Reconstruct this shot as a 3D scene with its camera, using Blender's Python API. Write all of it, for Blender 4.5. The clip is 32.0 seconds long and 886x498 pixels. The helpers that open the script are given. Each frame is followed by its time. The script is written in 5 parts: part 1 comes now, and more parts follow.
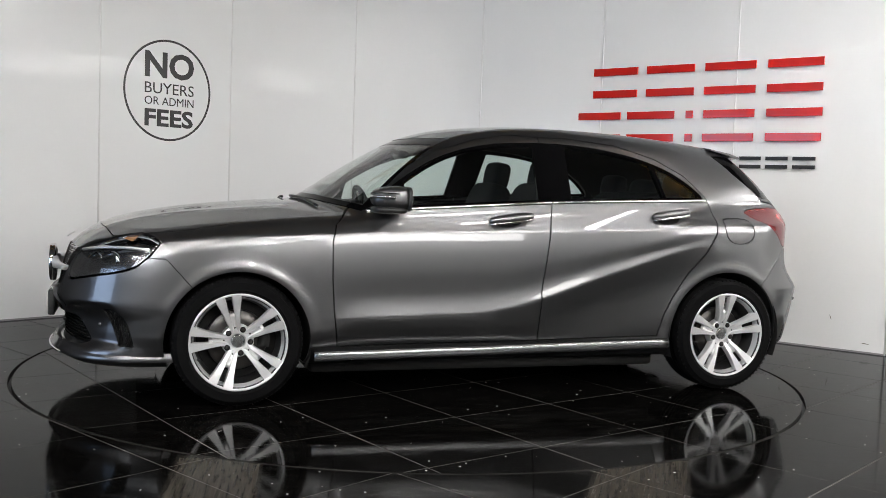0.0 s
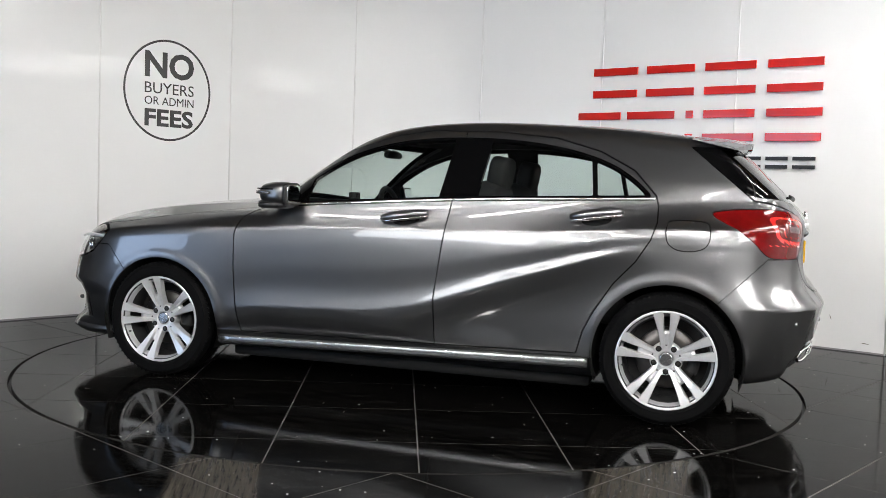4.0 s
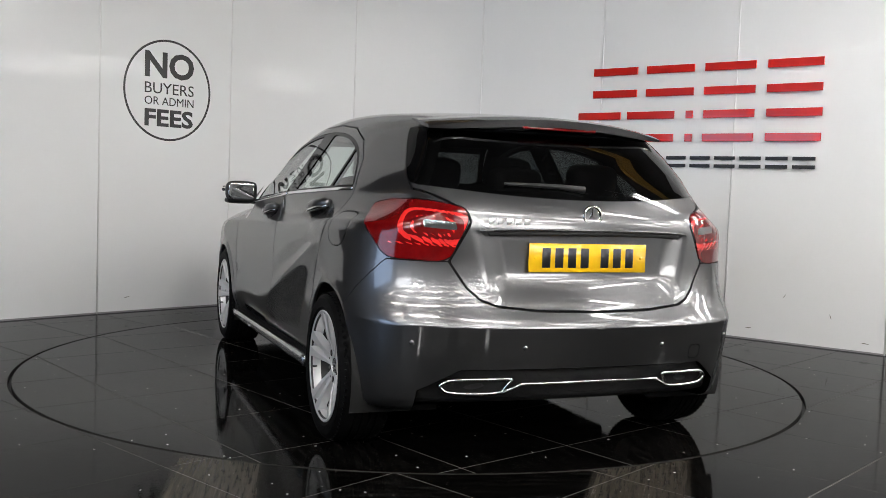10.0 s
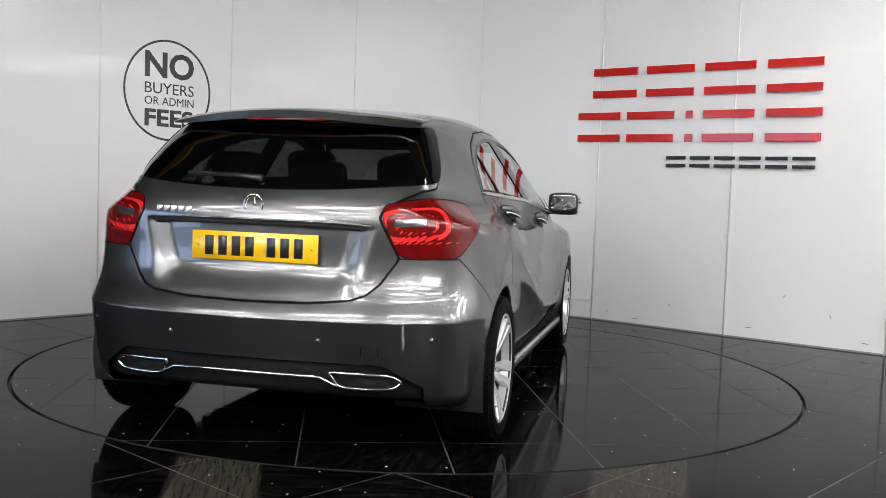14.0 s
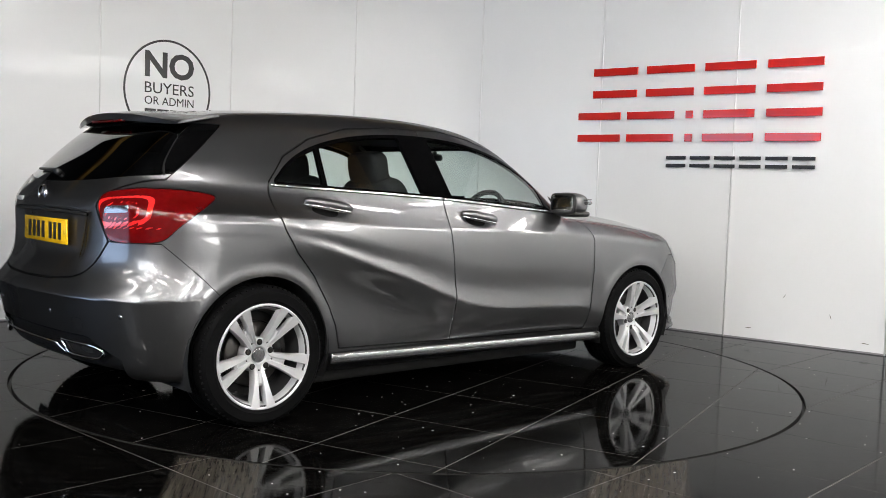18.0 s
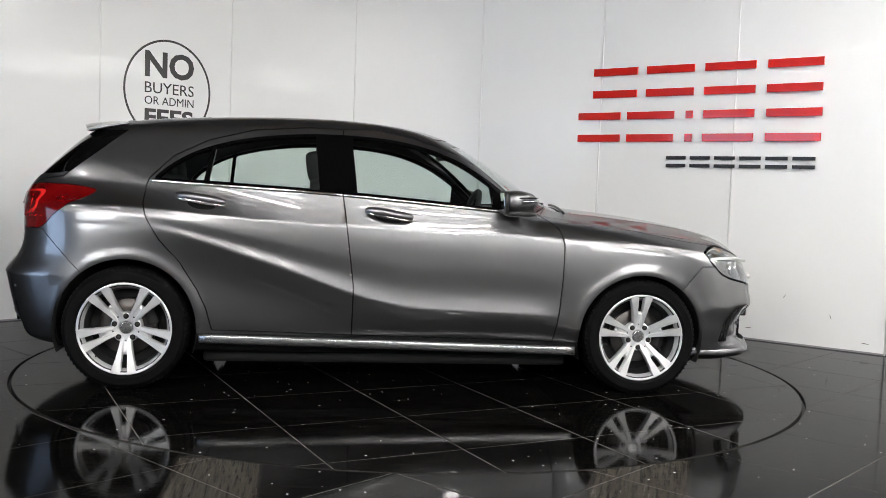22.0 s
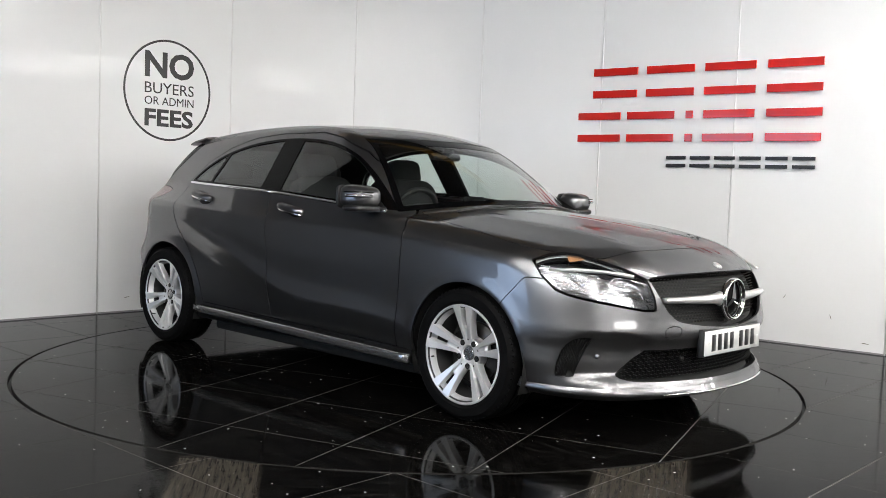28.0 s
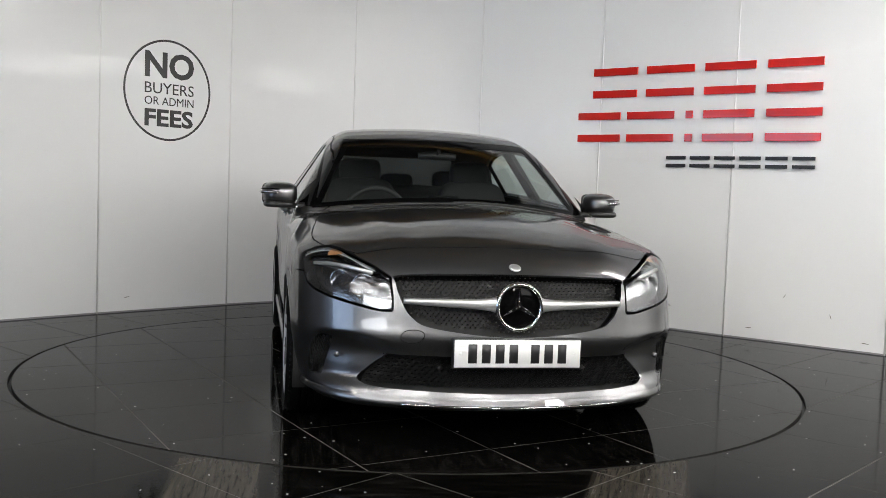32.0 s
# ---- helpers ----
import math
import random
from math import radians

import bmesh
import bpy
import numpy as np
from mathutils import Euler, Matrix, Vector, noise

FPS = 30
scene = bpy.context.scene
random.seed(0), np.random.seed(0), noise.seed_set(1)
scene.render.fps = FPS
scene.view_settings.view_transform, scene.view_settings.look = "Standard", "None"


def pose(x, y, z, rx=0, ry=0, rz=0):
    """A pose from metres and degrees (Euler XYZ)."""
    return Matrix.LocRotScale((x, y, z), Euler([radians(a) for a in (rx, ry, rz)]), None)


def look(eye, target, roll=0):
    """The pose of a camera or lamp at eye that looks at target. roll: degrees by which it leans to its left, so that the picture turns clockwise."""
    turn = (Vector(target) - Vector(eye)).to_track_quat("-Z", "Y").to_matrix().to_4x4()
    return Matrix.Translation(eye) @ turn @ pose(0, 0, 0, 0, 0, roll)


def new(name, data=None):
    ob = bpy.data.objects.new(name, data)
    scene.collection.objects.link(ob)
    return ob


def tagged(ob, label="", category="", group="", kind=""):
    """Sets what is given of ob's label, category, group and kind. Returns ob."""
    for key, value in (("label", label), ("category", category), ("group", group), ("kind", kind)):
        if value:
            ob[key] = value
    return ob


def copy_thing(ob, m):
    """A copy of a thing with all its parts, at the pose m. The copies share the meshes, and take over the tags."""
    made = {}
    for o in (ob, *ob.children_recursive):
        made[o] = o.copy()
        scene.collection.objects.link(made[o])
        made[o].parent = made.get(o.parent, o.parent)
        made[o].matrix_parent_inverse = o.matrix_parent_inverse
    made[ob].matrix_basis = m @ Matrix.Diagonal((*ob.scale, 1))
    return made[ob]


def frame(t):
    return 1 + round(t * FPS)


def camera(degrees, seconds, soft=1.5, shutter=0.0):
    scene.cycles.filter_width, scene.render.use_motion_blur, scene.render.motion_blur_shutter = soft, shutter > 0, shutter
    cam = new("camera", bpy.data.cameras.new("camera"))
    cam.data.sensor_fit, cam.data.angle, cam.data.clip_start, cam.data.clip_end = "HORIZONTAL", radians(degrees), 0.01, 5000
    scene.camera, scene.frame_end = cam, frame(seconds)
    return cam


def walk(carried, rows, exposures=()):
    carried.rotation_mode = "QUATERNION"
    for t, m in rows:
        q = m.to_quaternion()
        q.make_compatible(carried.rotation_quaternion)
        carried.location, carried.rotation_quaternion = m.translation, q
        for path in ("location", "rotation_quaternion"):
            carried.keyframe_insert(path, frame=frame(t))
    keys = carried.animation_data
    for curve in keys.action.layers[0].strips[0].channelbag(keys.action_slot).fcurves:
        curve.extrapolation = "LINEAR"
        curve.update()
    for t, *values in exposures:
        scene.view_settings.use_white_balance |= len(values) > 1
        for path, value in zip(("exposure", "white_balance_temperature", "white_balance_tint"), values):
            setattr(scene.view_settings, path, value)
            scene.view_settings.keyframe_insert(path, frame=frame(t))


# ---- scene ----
CENTRE = (0.0, 0.0, 0.0)          # the turntable's axis
cam = camera(49.82, 32.0, soft=0.85)
EYE = Vector((-0.0193, -5.7666, 1.0649))
YAW, TILT = 0.0313, 0.0613
AIM = EYE + Vector((math.sin(YAW) * math.cos(TILT), math.cos(YAW) * math.cos(TILT), -math.sin(TILT)))
walk(cam, [(0.0, look(EYE, AIM, 2.11)), (32.0, look(EYE, AIM, 2.11))],
     [(0.0, 0.08), (3.0, 0.31), (6.0, 0.30), (7.0, 0.31), (8.0, 0.35), (9.0, -0.02), (10.0, 0.0), (12.0, 0.03), (13.0, 0.12), (14.0, 0.10), (17.0, 0.14), (18.0, 0.24), (20.0, 0.25), (23.0, 0.27), (25.0, 0.33), (28.0, 0.34), (30.0, 0.20), (31.0, 0.20), (32.0, 0.09)])

# ---- light ----
world = bpy.data.worlds.new("world")
scene.world = world
world.use_nodes = True
world.node_tree.nodes["Background"].inputs[0].default_value = (0.9, 0.95, 1.0, 1)
world.node_tree.nodes["Background"].inputs[1].default_value = 0.05


# ---- materials ----
def mat(name, base=(0.5, 0.5, 0.5), rough=0.5, metal=0.0, coat=0.0, coat_rough=0.03, spec=0.5, emit=None, strength=0.0,
        grain=0.0, grain_scale=60.0, bump=0.0, bump_scale=200.0, wear=0.0, wear_scale=3.0, trans=0.0, ior=1.5, alpha=1.0):
    """A principled material with a fine grain, a broad variation and a fine relief."""
    m = bpy.data.materials.new(name)
    m.use_nodes = True
    nt = m.node_tree
    b = nt.nodes["Principled BSDF"]
    b.inputs["Base Color"].default_value = (*base, 1)
    b.inputs["Roughness"].default_value = rough
    b.inputs["Metallic"].default_value = metal
    b.inputs["Coat Weight"].default_value = coat
    b.inputs["Coat Roughness"].default_value = coat_rough
    b.inputs["Coat IOR"].default_value = 1.6
    b.inputs["Specular IOR Level"].default_value = spec
    b.inputs["Transmission Weight"].default_value = trans
    b.inputs["IOR"].default_value = ior
    b.inputs["Alpha"].default_value = alpha
    if emit:
        b.inputs["Emission Color"].default_value = (*emit, 1)
        b.inputs["Emission Strength"].default_value = strength
    co = nt.nodes.new("ShaderNodeTexCoord")
    if grain or wear:
        n1 = nt.nodes.new("ShaderNodeTexNoise")
        n1.inputs["Scale"].default_value = grain_scale
        n1.inputs["Detail"].default_value = 4
        n2 = nt.nodes.new("ShaderNodeTexNoise")
        n2.inputs["Scale"].default_value = wear_scale
        n2.inputs["Detail"].default_value = 6
        for n in (n1, n2):
            nt.links.new(co.outputs["Object"], n.inputs["Vector"])
        ma = nt.nodes.new("ShaderNodeMath")
        ma.operation = "MULTIPLY_ADD"
        nt.links.new(n1.outputs[0], ma.inputs[0])
        ma.inputs[1].default_value, ma.inputs[2].default_value = grain, 1 - grain / 2 - wear / 2
        mb = nt.nodes.new("ShaderNodeMath")
        mb.operation = "MULTIPLY_ADD"
        nt.links.new(n2.outputs[0], mb.inputs[0])
        mb.inputs[1].default_value = wear
        nt.links.new(ma.outputs[0], mb.inputs[2])
        mx = nt.nodes.new("ShaderNodeMix")
        mx.data_type, mx.blend_type = "RGBA", "MULTIPLY"
        mx.inputs[0].default_value = 1
        mx.inputs[6].default_value = (*base, 1)
        nt.links.new(mb.outputs[0], mx.inputs[7])
        nt.links.new(mx.outputs[2], b.inputs["Base Color"])
    if bump:
        n3 = nt.nodes.new("ShaderNodeTexNoise")
        n3.inputs["Scale"].default_value = bump_scale
        nt.links.new(co.outputs["Object"], n3.inputs["Vector"])
        bp = nt.nodes.new("ShaderNodeBump")
        bp.inputs["Strength"].default_value = bump
        bp.inputs["Distance"].default_value = 0.002
        nt.links.new(n3.outputs[0], bp.inputs["Height"])
        nt.links.new(bp.outputs[0], b.inputs["Normal"])
    return m


def node(m, kind):
    return m.node_tree.nodes.new(kind)


def wall_material():
    m = mat("wall_panel", (0.83, 0.835, 0.84), 0.055, grain=0.02, wear=0.06, wear_scale=1.2, coat=0.0, spec=0.085)
    nt = m.node_tree
    b = nt.nodes["Principled BSDF"]
    co = node(m, "ShaderNodeTexCoord")
    n = node(m, "ShaderNodeTexNoise")
    n.inputs["Scale"].default_value = 2.2
    n.inputs["Detail"].default_value = 3
    bp = node(m, "ShaderNodeBump")
    bp.inputs["Strength"].default_value, bp.inputs["Distance"].default_value = 0.2, 0.003
    nt.links.new(co.outputs["Object"], n.inputs["Vector"])
    nt.links.new(n.outputs[0], bp.inputs["Height"])
    nt.links.new(bp.outputs[0], b.inputs["Normal"])
    return m


def tile_material(name, patches, dull=0.0, spec=0.2):
    """Black polished stone with pale flecks and scuffs; patches: worn, dull brown areas (x, y, half width, half length, turn)."""
    m = mat(name, (0.02, 0.02, 0.021), 0.12, spec=spec)
    nt = m.node_tree
    L = nt.links.new
    b = nt.nodes["Principled BSDF"]
    geo = node(m, "ShaderNodeTexCoord")
    co = geo.outputs["Object"]
    info = node(m, "ShaderNodeObjectInfo")

    def math_(op, a, c, clamp=False):
        n = node(m, "ShaderNodeMath")
        n.operation, n.use_clamp = op, clamp
        for i, v in enumerate((a, c)):
            if isinstance(v, (int, float)):
                n.inputs[i].default_value = v
            else:
                L(v, n.inputs[i])
        return n.outputs[0]

    def noise_(scale, detail=4.0, stretch=None, rough=0.5):
        n = node(m, "ShaderNodeTexNoise")
        n.inputs["Scale"].default_value, n.inputs["Detail"].default_value, n.inputs["Roughness"].default_value = scale, detail, rough
        if stretch:
            mp = node(m, "ShaderNodeMapping")
            mp.inputs["Scale"].default_value = stretch[:3]
            mp.inputs["Rotation"].default_value = (0, 0, stretch[3])
            L(co, mp.inputs["Vector"])
            L(mp.outputs[0], n.inputs["Vector"])
        else:
            L(co, n.inputs["Vector"])
        return n.outputs[0]

    vor = node(m, "ShaderNodeTexVoronoi")
    vor.inputs["Scale"].default_value = 13.0
    L(co, vor.inputs["Vector"])
    fleck = math_("LESS_THAN", vor.outputs["Distance"], 0.06)
    pick = node(m, "ShaderNodeSeparateColor")
    L(vor.outputs["Color"], pick.inputs[0])
    fleck = math_("MULTIPLY", fleck, math_("GREATER_THAN", pick.outputs[0], 0.35))
    streak = math_("SUBTRACT", noise_(3.0, 6, (2.0, 14.0, 1, 0.33), 0.65), 0.47)
    streak = math_("MULTIPLY", streak, 5.0, True)
    cloud = noise_(2.2, 6)
    base = math_("MULTIPLY_ADD", streak, 0.0085)
    base.node.inputs[2].default_value = 0.0015
    tone = math_("MULTIPLY", base, math_("ADD", math_("MULTIPLY", info.outputs["Random"], 0.5), 0.75))
    col = node(m, "ShaderNodeCombineColor")
    L(tone, col.inputs[0])
    L(math_("MULTIPLY", tone, 0.93), col.inputs[1])
    L(math_("MULTIPLY", tone, 0.86), col.inputs[2])
    out = col.outputs[0]
    rough = math_("MULTIPLY_ADD", cloud, 0.05)
    rough.node.inputs[2].default_value = 0.01 + dull
    rough = math_("ADD", rough, math_("MULTIPLY", streak, 0.04))
    worn = None
    for (px, py, hw, hl, turn) in patches:
        mp = node(m, "ShaderNodeMapping")
        mp.vector_type = "TEXTURE"
        mp.inputs["Location"].default_value = (px, py, 0)
        mp.inputs["Rotation"].default_value = (0, 0, turn)
        mp.inputs["Scale"].default_value = (hw, hl, 1)
        L(co, mp.inputs["Vector"])
        sp = node(m, "ShaderNodeSeparateXYZ")
        L(mp.outputs[0], sp.inputs[0])
        d = math_("MAXIMUM", math_("ABSOLUTE", sp.outputs[0], 0), math_("ABSOLUTE", sp.outputs[1], 0))
        k = math_("MULTIPLY", math_("SUBTRACT", 1.0, d), 7.0, True)
        n = node(m, "ShaderNodeTexNoise")
        n.inputs["Scale"].default_value, n.inputs["Detail"].default_value, n.inputs["Roughness"].default_value = 2.0, 6.0, 0.7
        m2 = node(m, "ShaderNodeMapping")
        m2.inputs["Scale"].default_value = (7.0, 0.8, 1)
        L(mp.outputs[0], m2.inputs["Vector"])
        L(m2.outputs[0], n.inputs["Vector"])
        k = math_("MULTIPLY", k, math_("MULTIPLY", math_("SUBTRACT", n.outputs[0], 0.22), 1.5, True))
        worn = k if worn is None else math_("MAXIMUM", worn, k)
    if worn is not None:
        mx = node(m, "ShaderNodeMix")
        mx.data_type = "RGBA"
        L(worn, mx.inputs[0])
        L(out, mx.inputs[6])
        mx.inputs[7].default_value = (0.070, 0.061, 0.050, 1)
        out = mx.outputs[2]
        rough = math_("ADD", rough, math_("MULTIPLY", worn, 0.3))
    mx = node(m, "ShaderNodeMix")
    mx.data_type = "RGBA"
    L(fleck, mx.inputs[0])
    L(out, mx.inputs[6])
    mx.inputs[7].default_value = (0.75, 0.74, 0.72, 1)
    L(mx.outputs[2], b.inputs["Base Color"])
    L(rough, b.inputs["Roughness"])
    bp = node(m, "ShaderNodeBump")
    bp.inputs["Strength"].default_value, bp.inputs["Distance"].default_value = 0.12, 0.001
    L(noise_(45.0, 3), bp.inputs["Height"])
    L(bp.outputs[0], b.inputs["Normal"])
    return m


def paint_material():
    m = mat("grey_metallic_paint", (0.15, 0.15, 0.155), 0.33, metal=0.96, coat=1.0, coat_rough=0.01)
    nt = m.node_tree
    b = nt.nodes["Principled BSDF"]
    b.inputs["Specular Tint"].default_value = (0.16, 0.16, 0.16, 1)
    co = node(m, "ShaderNodeTexCoord")
    v = node(m, "ShaderNodeTexVoronoi")
    v.inputs["Scale"].default_value = 1400
    nt.links.new(co.outputs["Object"], v.inputs["Vector"])
    r = node(m, "ShaderNodeMapRange")
    r.inputs[3].default_value, r.inputs[4].default_value = 0.85, 1.15
    s = node(m, "ShaderNodeSeparateColor")
    nt.links.new(v.outputs["Color"], s.inputs[0])
    nt.links.new(s.outputs[0], r.inputs[0])
    mx = node(m, "ShaderNodeMix")
    mx.data_type, mx.blend_type = "RGBA", "MULTIPLY"
    mx.inputs[0].default_value = 1
    mx.inputs[6].default_value = (0.162, 0.162, 0.166, 1)
    nt.links.new(r.outputs[0], mx.inputs[7])
    nt.links.new(mx.outputs[2], b.inputs["Base Color"])
    return m


WHITE = wall_material()
SCUFF = mat("dark_scuff", (0.16, 0.15, 0.14), 0.7, grain=0.4, grain_scale=200)
SEAM = mat("panel_joint", (0.78, 0.78, 0.78), 0.3, wear=0.1)
TILE = tile_material("polished_black_tile", [(-0.70, -2.42, 0.17, 0.36, 0.12), (0.86, -2.28, 0.19, 0.42, -0.28)], 0.03, 0.024)
DISC_TILE = tile_material("polished_black_tile_on_turntable", [], 0.015, 0.030)
GROOVE = mat("dark_groove_wall", (0.022, 0.021, 0.02), 0.85, spec=0.05, grain=0.3, grain_scale=150)
GROUT = mat("pale_grout", (0.075, 0.071, 0.067), 0.8, grain=0.3, grain_scale=150)
RUBBER = mat("black_rubber", (0.018, 0.018, 0.019), 0.55, grain=0.2, grain_scale=90, bump=0.25, bump_scale=400)
TYRE = mat("tyre_rubber", (0.0042, 0.0042, 0.0044), 0.6, spec=0.035, grain=0.25, wear=0.3, wear_scale=12, bump=0.2, bump_scale=500)
PAINT = paint_material()
BLACK_GLOSS = mat("gloss_black_trim", (0.0022, 0.0022, 0.0024), 0.04, grain=0.1, spec=0.05)
BLACK_PLASTIC = mat("black_grained_plastic", (0.010, 0.010, 0.0105), 0.4, grain=0.2, grain_scale=200, bump=0.3, bump_scale=900)
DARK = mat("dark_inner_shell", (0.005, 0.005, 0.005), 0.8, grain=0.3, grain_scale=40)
CHROME = mat("bright_chrome", (0.86, 0.86, 0.86), 0.05, metal=1.0, grain=0.02, grain_scale=90)
SATIN = mat("satin_silver_trim", (0.78, 0.78, 0.78), 0.30, metal=0.8, grain=0.05, grain_scale=300)
SILL = mat("silver_sill_lacquer", (0.35, 0.35, 0.355), 0.25, metal=0.9, coat=0.5, grain=0.05, grain_scale=300)
# barrel alloy with the shade behind the spokes put into its colour
BARREL = mat("shaded_alloy_barrel", (0.035, 0.035, 0.036), 0.5, metal=0.5, grain=0.2, grain_scale=60)
ALLOY = mat("silver_alloy_lacquer", (0.62, 0.62, 0.63), 0.30, metal=0.42, coat=0.6, coat_rough=0.05, grain=0.06, grain_scale=120, wear=0.05)
STEEL = mat("machined_steel", (0.085, 0.08, 0.076), 0.35, metal=1.0, grain=0.2, grain_scale=150, wear=0.2, wear_scale=20)
FABRIC = mat("dark_seat_fabric", (0.014, 0.014, 0.015), 0.85, grain=0.4, grain_scale=260, bump=0.4, bump_scale=500, wear=0.2)
DASH = mat("soft_black_dash", (0.012, 0.012, 0.013), 0.6, grain=0.2, grain_scale=200, bump=0.25, bump_scale=600)
RED_SIGN = mat("red_acrylic", (0.58, 0.013, 0.008), 0.18, coat=0.4, wear=0.12, wear_scale=5)
MESH_BLACK = mat("dull_black_mesh", (0.006, 0.006, 0.0062), 0.45, spec=0.18, grain=0.2, grain_scale=200)
BLACK_SIGN = mat("black_vinyl", (0.012, 0.012, 0.013), 0.35, grain=0.1)
PLATE_Y = mat("yellow_reflective_plate", (0.85, 0.50, 0.012), 0.25, coat=0.6, grain=0.05, grain_scale=300)
PLATE_W = mat("white_reflective_plate", (0.78, 0.78, 0.77), 0.25, coat=0.6, grain=0.05, grain_scale=300)
RED_LENS = mat("red_lens", (0.115, 0.0015, 0.002), 0.10, coat=0.4, coat_rough=0.015, grain=0.5, grain_scale=35, spec=0.3, wear=0.4, wear_scale=9)
RED_BRIGHT = mat("bright_red_reflector", (0.72, 0.022, 0.020), 0.12, coat=1.0, grain=0.3, grain_scale=120)
LIGHT_GUIDE = mat("milky_light_guide", (0.36, 0.36, 0.365), 0.22, metal=0.15, coat=0.5, grain=0.5, grain_scale=70, bump=0.4, bump_scale=120)
LAMP_SILVER = mat("dark_silver_reflector", (0.27, 0.27, 0.275), 0.13, metal=0.95, grain=0.5, grain_scale=45, bump=0.5, bump_scale=70)
CLEAR_LENS = mat("clear_grey_lens", (0.36, 0.36, 0.37), 0.2, metal=0.85, coat=1.0, grain=0.3, grain_scale=60)
AMBER = mat("amber_reflector", (0.40, 0.20, 0.09), 0.2, coat=0.5, grain=0.2)
CEILING = mat("dark_ceiling", (0.06, 0.06, 0.063), 0.8, grain=0.15, wear=0.3, wear_scale=0.8)
BACKWALL = mat("painted_block_wall", (0.27, 0.27, 0.275), 0.7, grain=0.1, wear=0.25, wear_scale=0.7, bump=0.3, bump_scale=30)
STEELWORK = mat("grey_steelwork", (0.25, 0.25, 0.26), 0.5, grain=0.1, wear=0.2)
OCHRE = mat("ochre_steel_paint", (0.36, 0.20, 0.045), 0.5, grain=0.1, wear=0.3, wear_scale=2)
TUBE = mat("fluorescent_tube", (0.9, 0.9, 0.9), 0.4, emit=(1.0, 0.98, 0.95), strength=48.0)
FIXTURE = mat("white_enamel_fixture", (0.75, 0.75, 0.74), 0.35, grain=0.05)
# glow of an added fill panel
FILL_GLOW = mat("glowing_diffuser", (0.9, 0.9, 0.9), 0.5, emit=(1.0, 0.985, 0.96), strength=8.0)
EASTWALL = mat("white_bounce_wall", (0.74, 0.74, 0.73), 0.6, grain=0.06, wear=0.12, wear_scale=0.8, bump=0.3, bump_scale=30)
# slats emit light themselves, added for the cool light from the left
DOOR_GLOW = mat("glowing_door_slat", (0.8, 0.82, 0.84), 0.4, emit=(0.66, 0.90, 1.30), strength=2.3)
COOL_FILL_GLOW = mat("cool_glowing_diffuser", (0.9, 0.9, 0.9), 0.5, emit=(0.93, 0.98, 1.03), strength=6.0)
SPOT_GLOW = mat("bright_work_light", (0.9, 0.9, 0.9), 0.5, emit=(1.0, 0.985, 0.96), strength=400.0)


def glass_material(name, tint, rough=0.0, ior=1.45, gloss=(1, 1, 1)):
    """Thin tinted pane: what passes through keeps its way, the surface mirrors by its angle."""
    m = bpy.data.materials.new(name)
    m.use_nodes = True
    nt = m.node_tree
    nt.nodes.clear()
    o, t, g, mix, f, p, q = (nt.nodes.new("ShaderNode" + k) for k in ("OutputMaterial", "BsdfTransparent", "BsdfGlossy", "MixShader", "LayerWeight", "Math", "Math"))
    t.inputs[0].default_value = (*tint, 1)
    g.inputs[0].default_value = (*gloss, 1)
    g.inputs["Roughness"].default_value = rough
    r0 = ((ior - 1) / (ior + 1)) ** 2 * 1.15
    f.inputs[0].default_value = 0.5
    p.operation, q.operation = "POWER", "MULTIPLY_ADD"
    nt.links.new(f.outputs["Facing"], p.inputs[0])
    p.inputs[1].default_value = 4.2
    nt.links.new(p.outputs[0], q.inputs[0])
    q.inputs[1].default_value, q.inputs[2].default_value = 1 - r0, r0
    nt.links.new(q.outputs[0], mix.inputs[0])
    nt.links.new(t.outputs[0], mix.inputs[1])
    nt.links.new(g.outputs[0], mix.inputs[2])
    nt.links.new(mix.outputs[0], o.inputs[0])
    return m


GLASS = glass_material("green_tinted_glass", (0.80, 0.87, 0.84), ior=1.5)
DARK_GLASS = glass_material("dark_privacy_glass", (0.05, 0.053, 0.053), ior=1.5)
LAMP_GLASS = glass_material("clear_lamp_cover", (0.92, 0.93, 0.94), ior=1.5)


# ---- mesh helpers ----
def part(name, data, material, parent=None, label="", smooth=True):
    """Links a bmesh or a (verts, faces, None) or (verts, normals, faces) set as one mesh object under a thing or a part."""
    me = bpy.data.meshes.new(name)
    if isinstance(data, bmesh.types.BMesh):
        data.to_mesh(me)
        data.free()
        me.shade_smooth() if smooth else me.shade_flat()
    else:
        v, f, n = data if data[2] is None else (data[0], data[2], data[1])
        v, f = np.asarray(v, np.float32), np.asarray(f, np.int32)
        k = f.shape[1] if len(f) else 3
        me.vertices.add(len(v))
        me.vertices.foreach_set("co", v.ravel())
        me.loops.add(len(f) * k)
        me.loops.foreach_set("vertex_index", f.ravel())
        me.polygons.add(len(f))
        me.polygons.foreach_set("loop_start", np.arange(0, len(f) * k, k, dtype=np.int32))
        me.update(calc_edges=True)
        if smooth:
            me.shade_smooth()
            if n is not None:
                me.normals_split_custom_set_from_vertices(np.asarray(n, np.float32))
        else:
            me.shade_flat()
    me.materials.append(material)
    ob = new(name, me)
    if parent is not None:
        ob.parent = parent
    if label:
        tagged(ob, label)
    return ob


def sharp(ob, degrees=35):
    """Smooth shading that keeps edges above an angle."""
    ob.data.set_sharp_from_angle(angle=radians(degrees))
    return ob


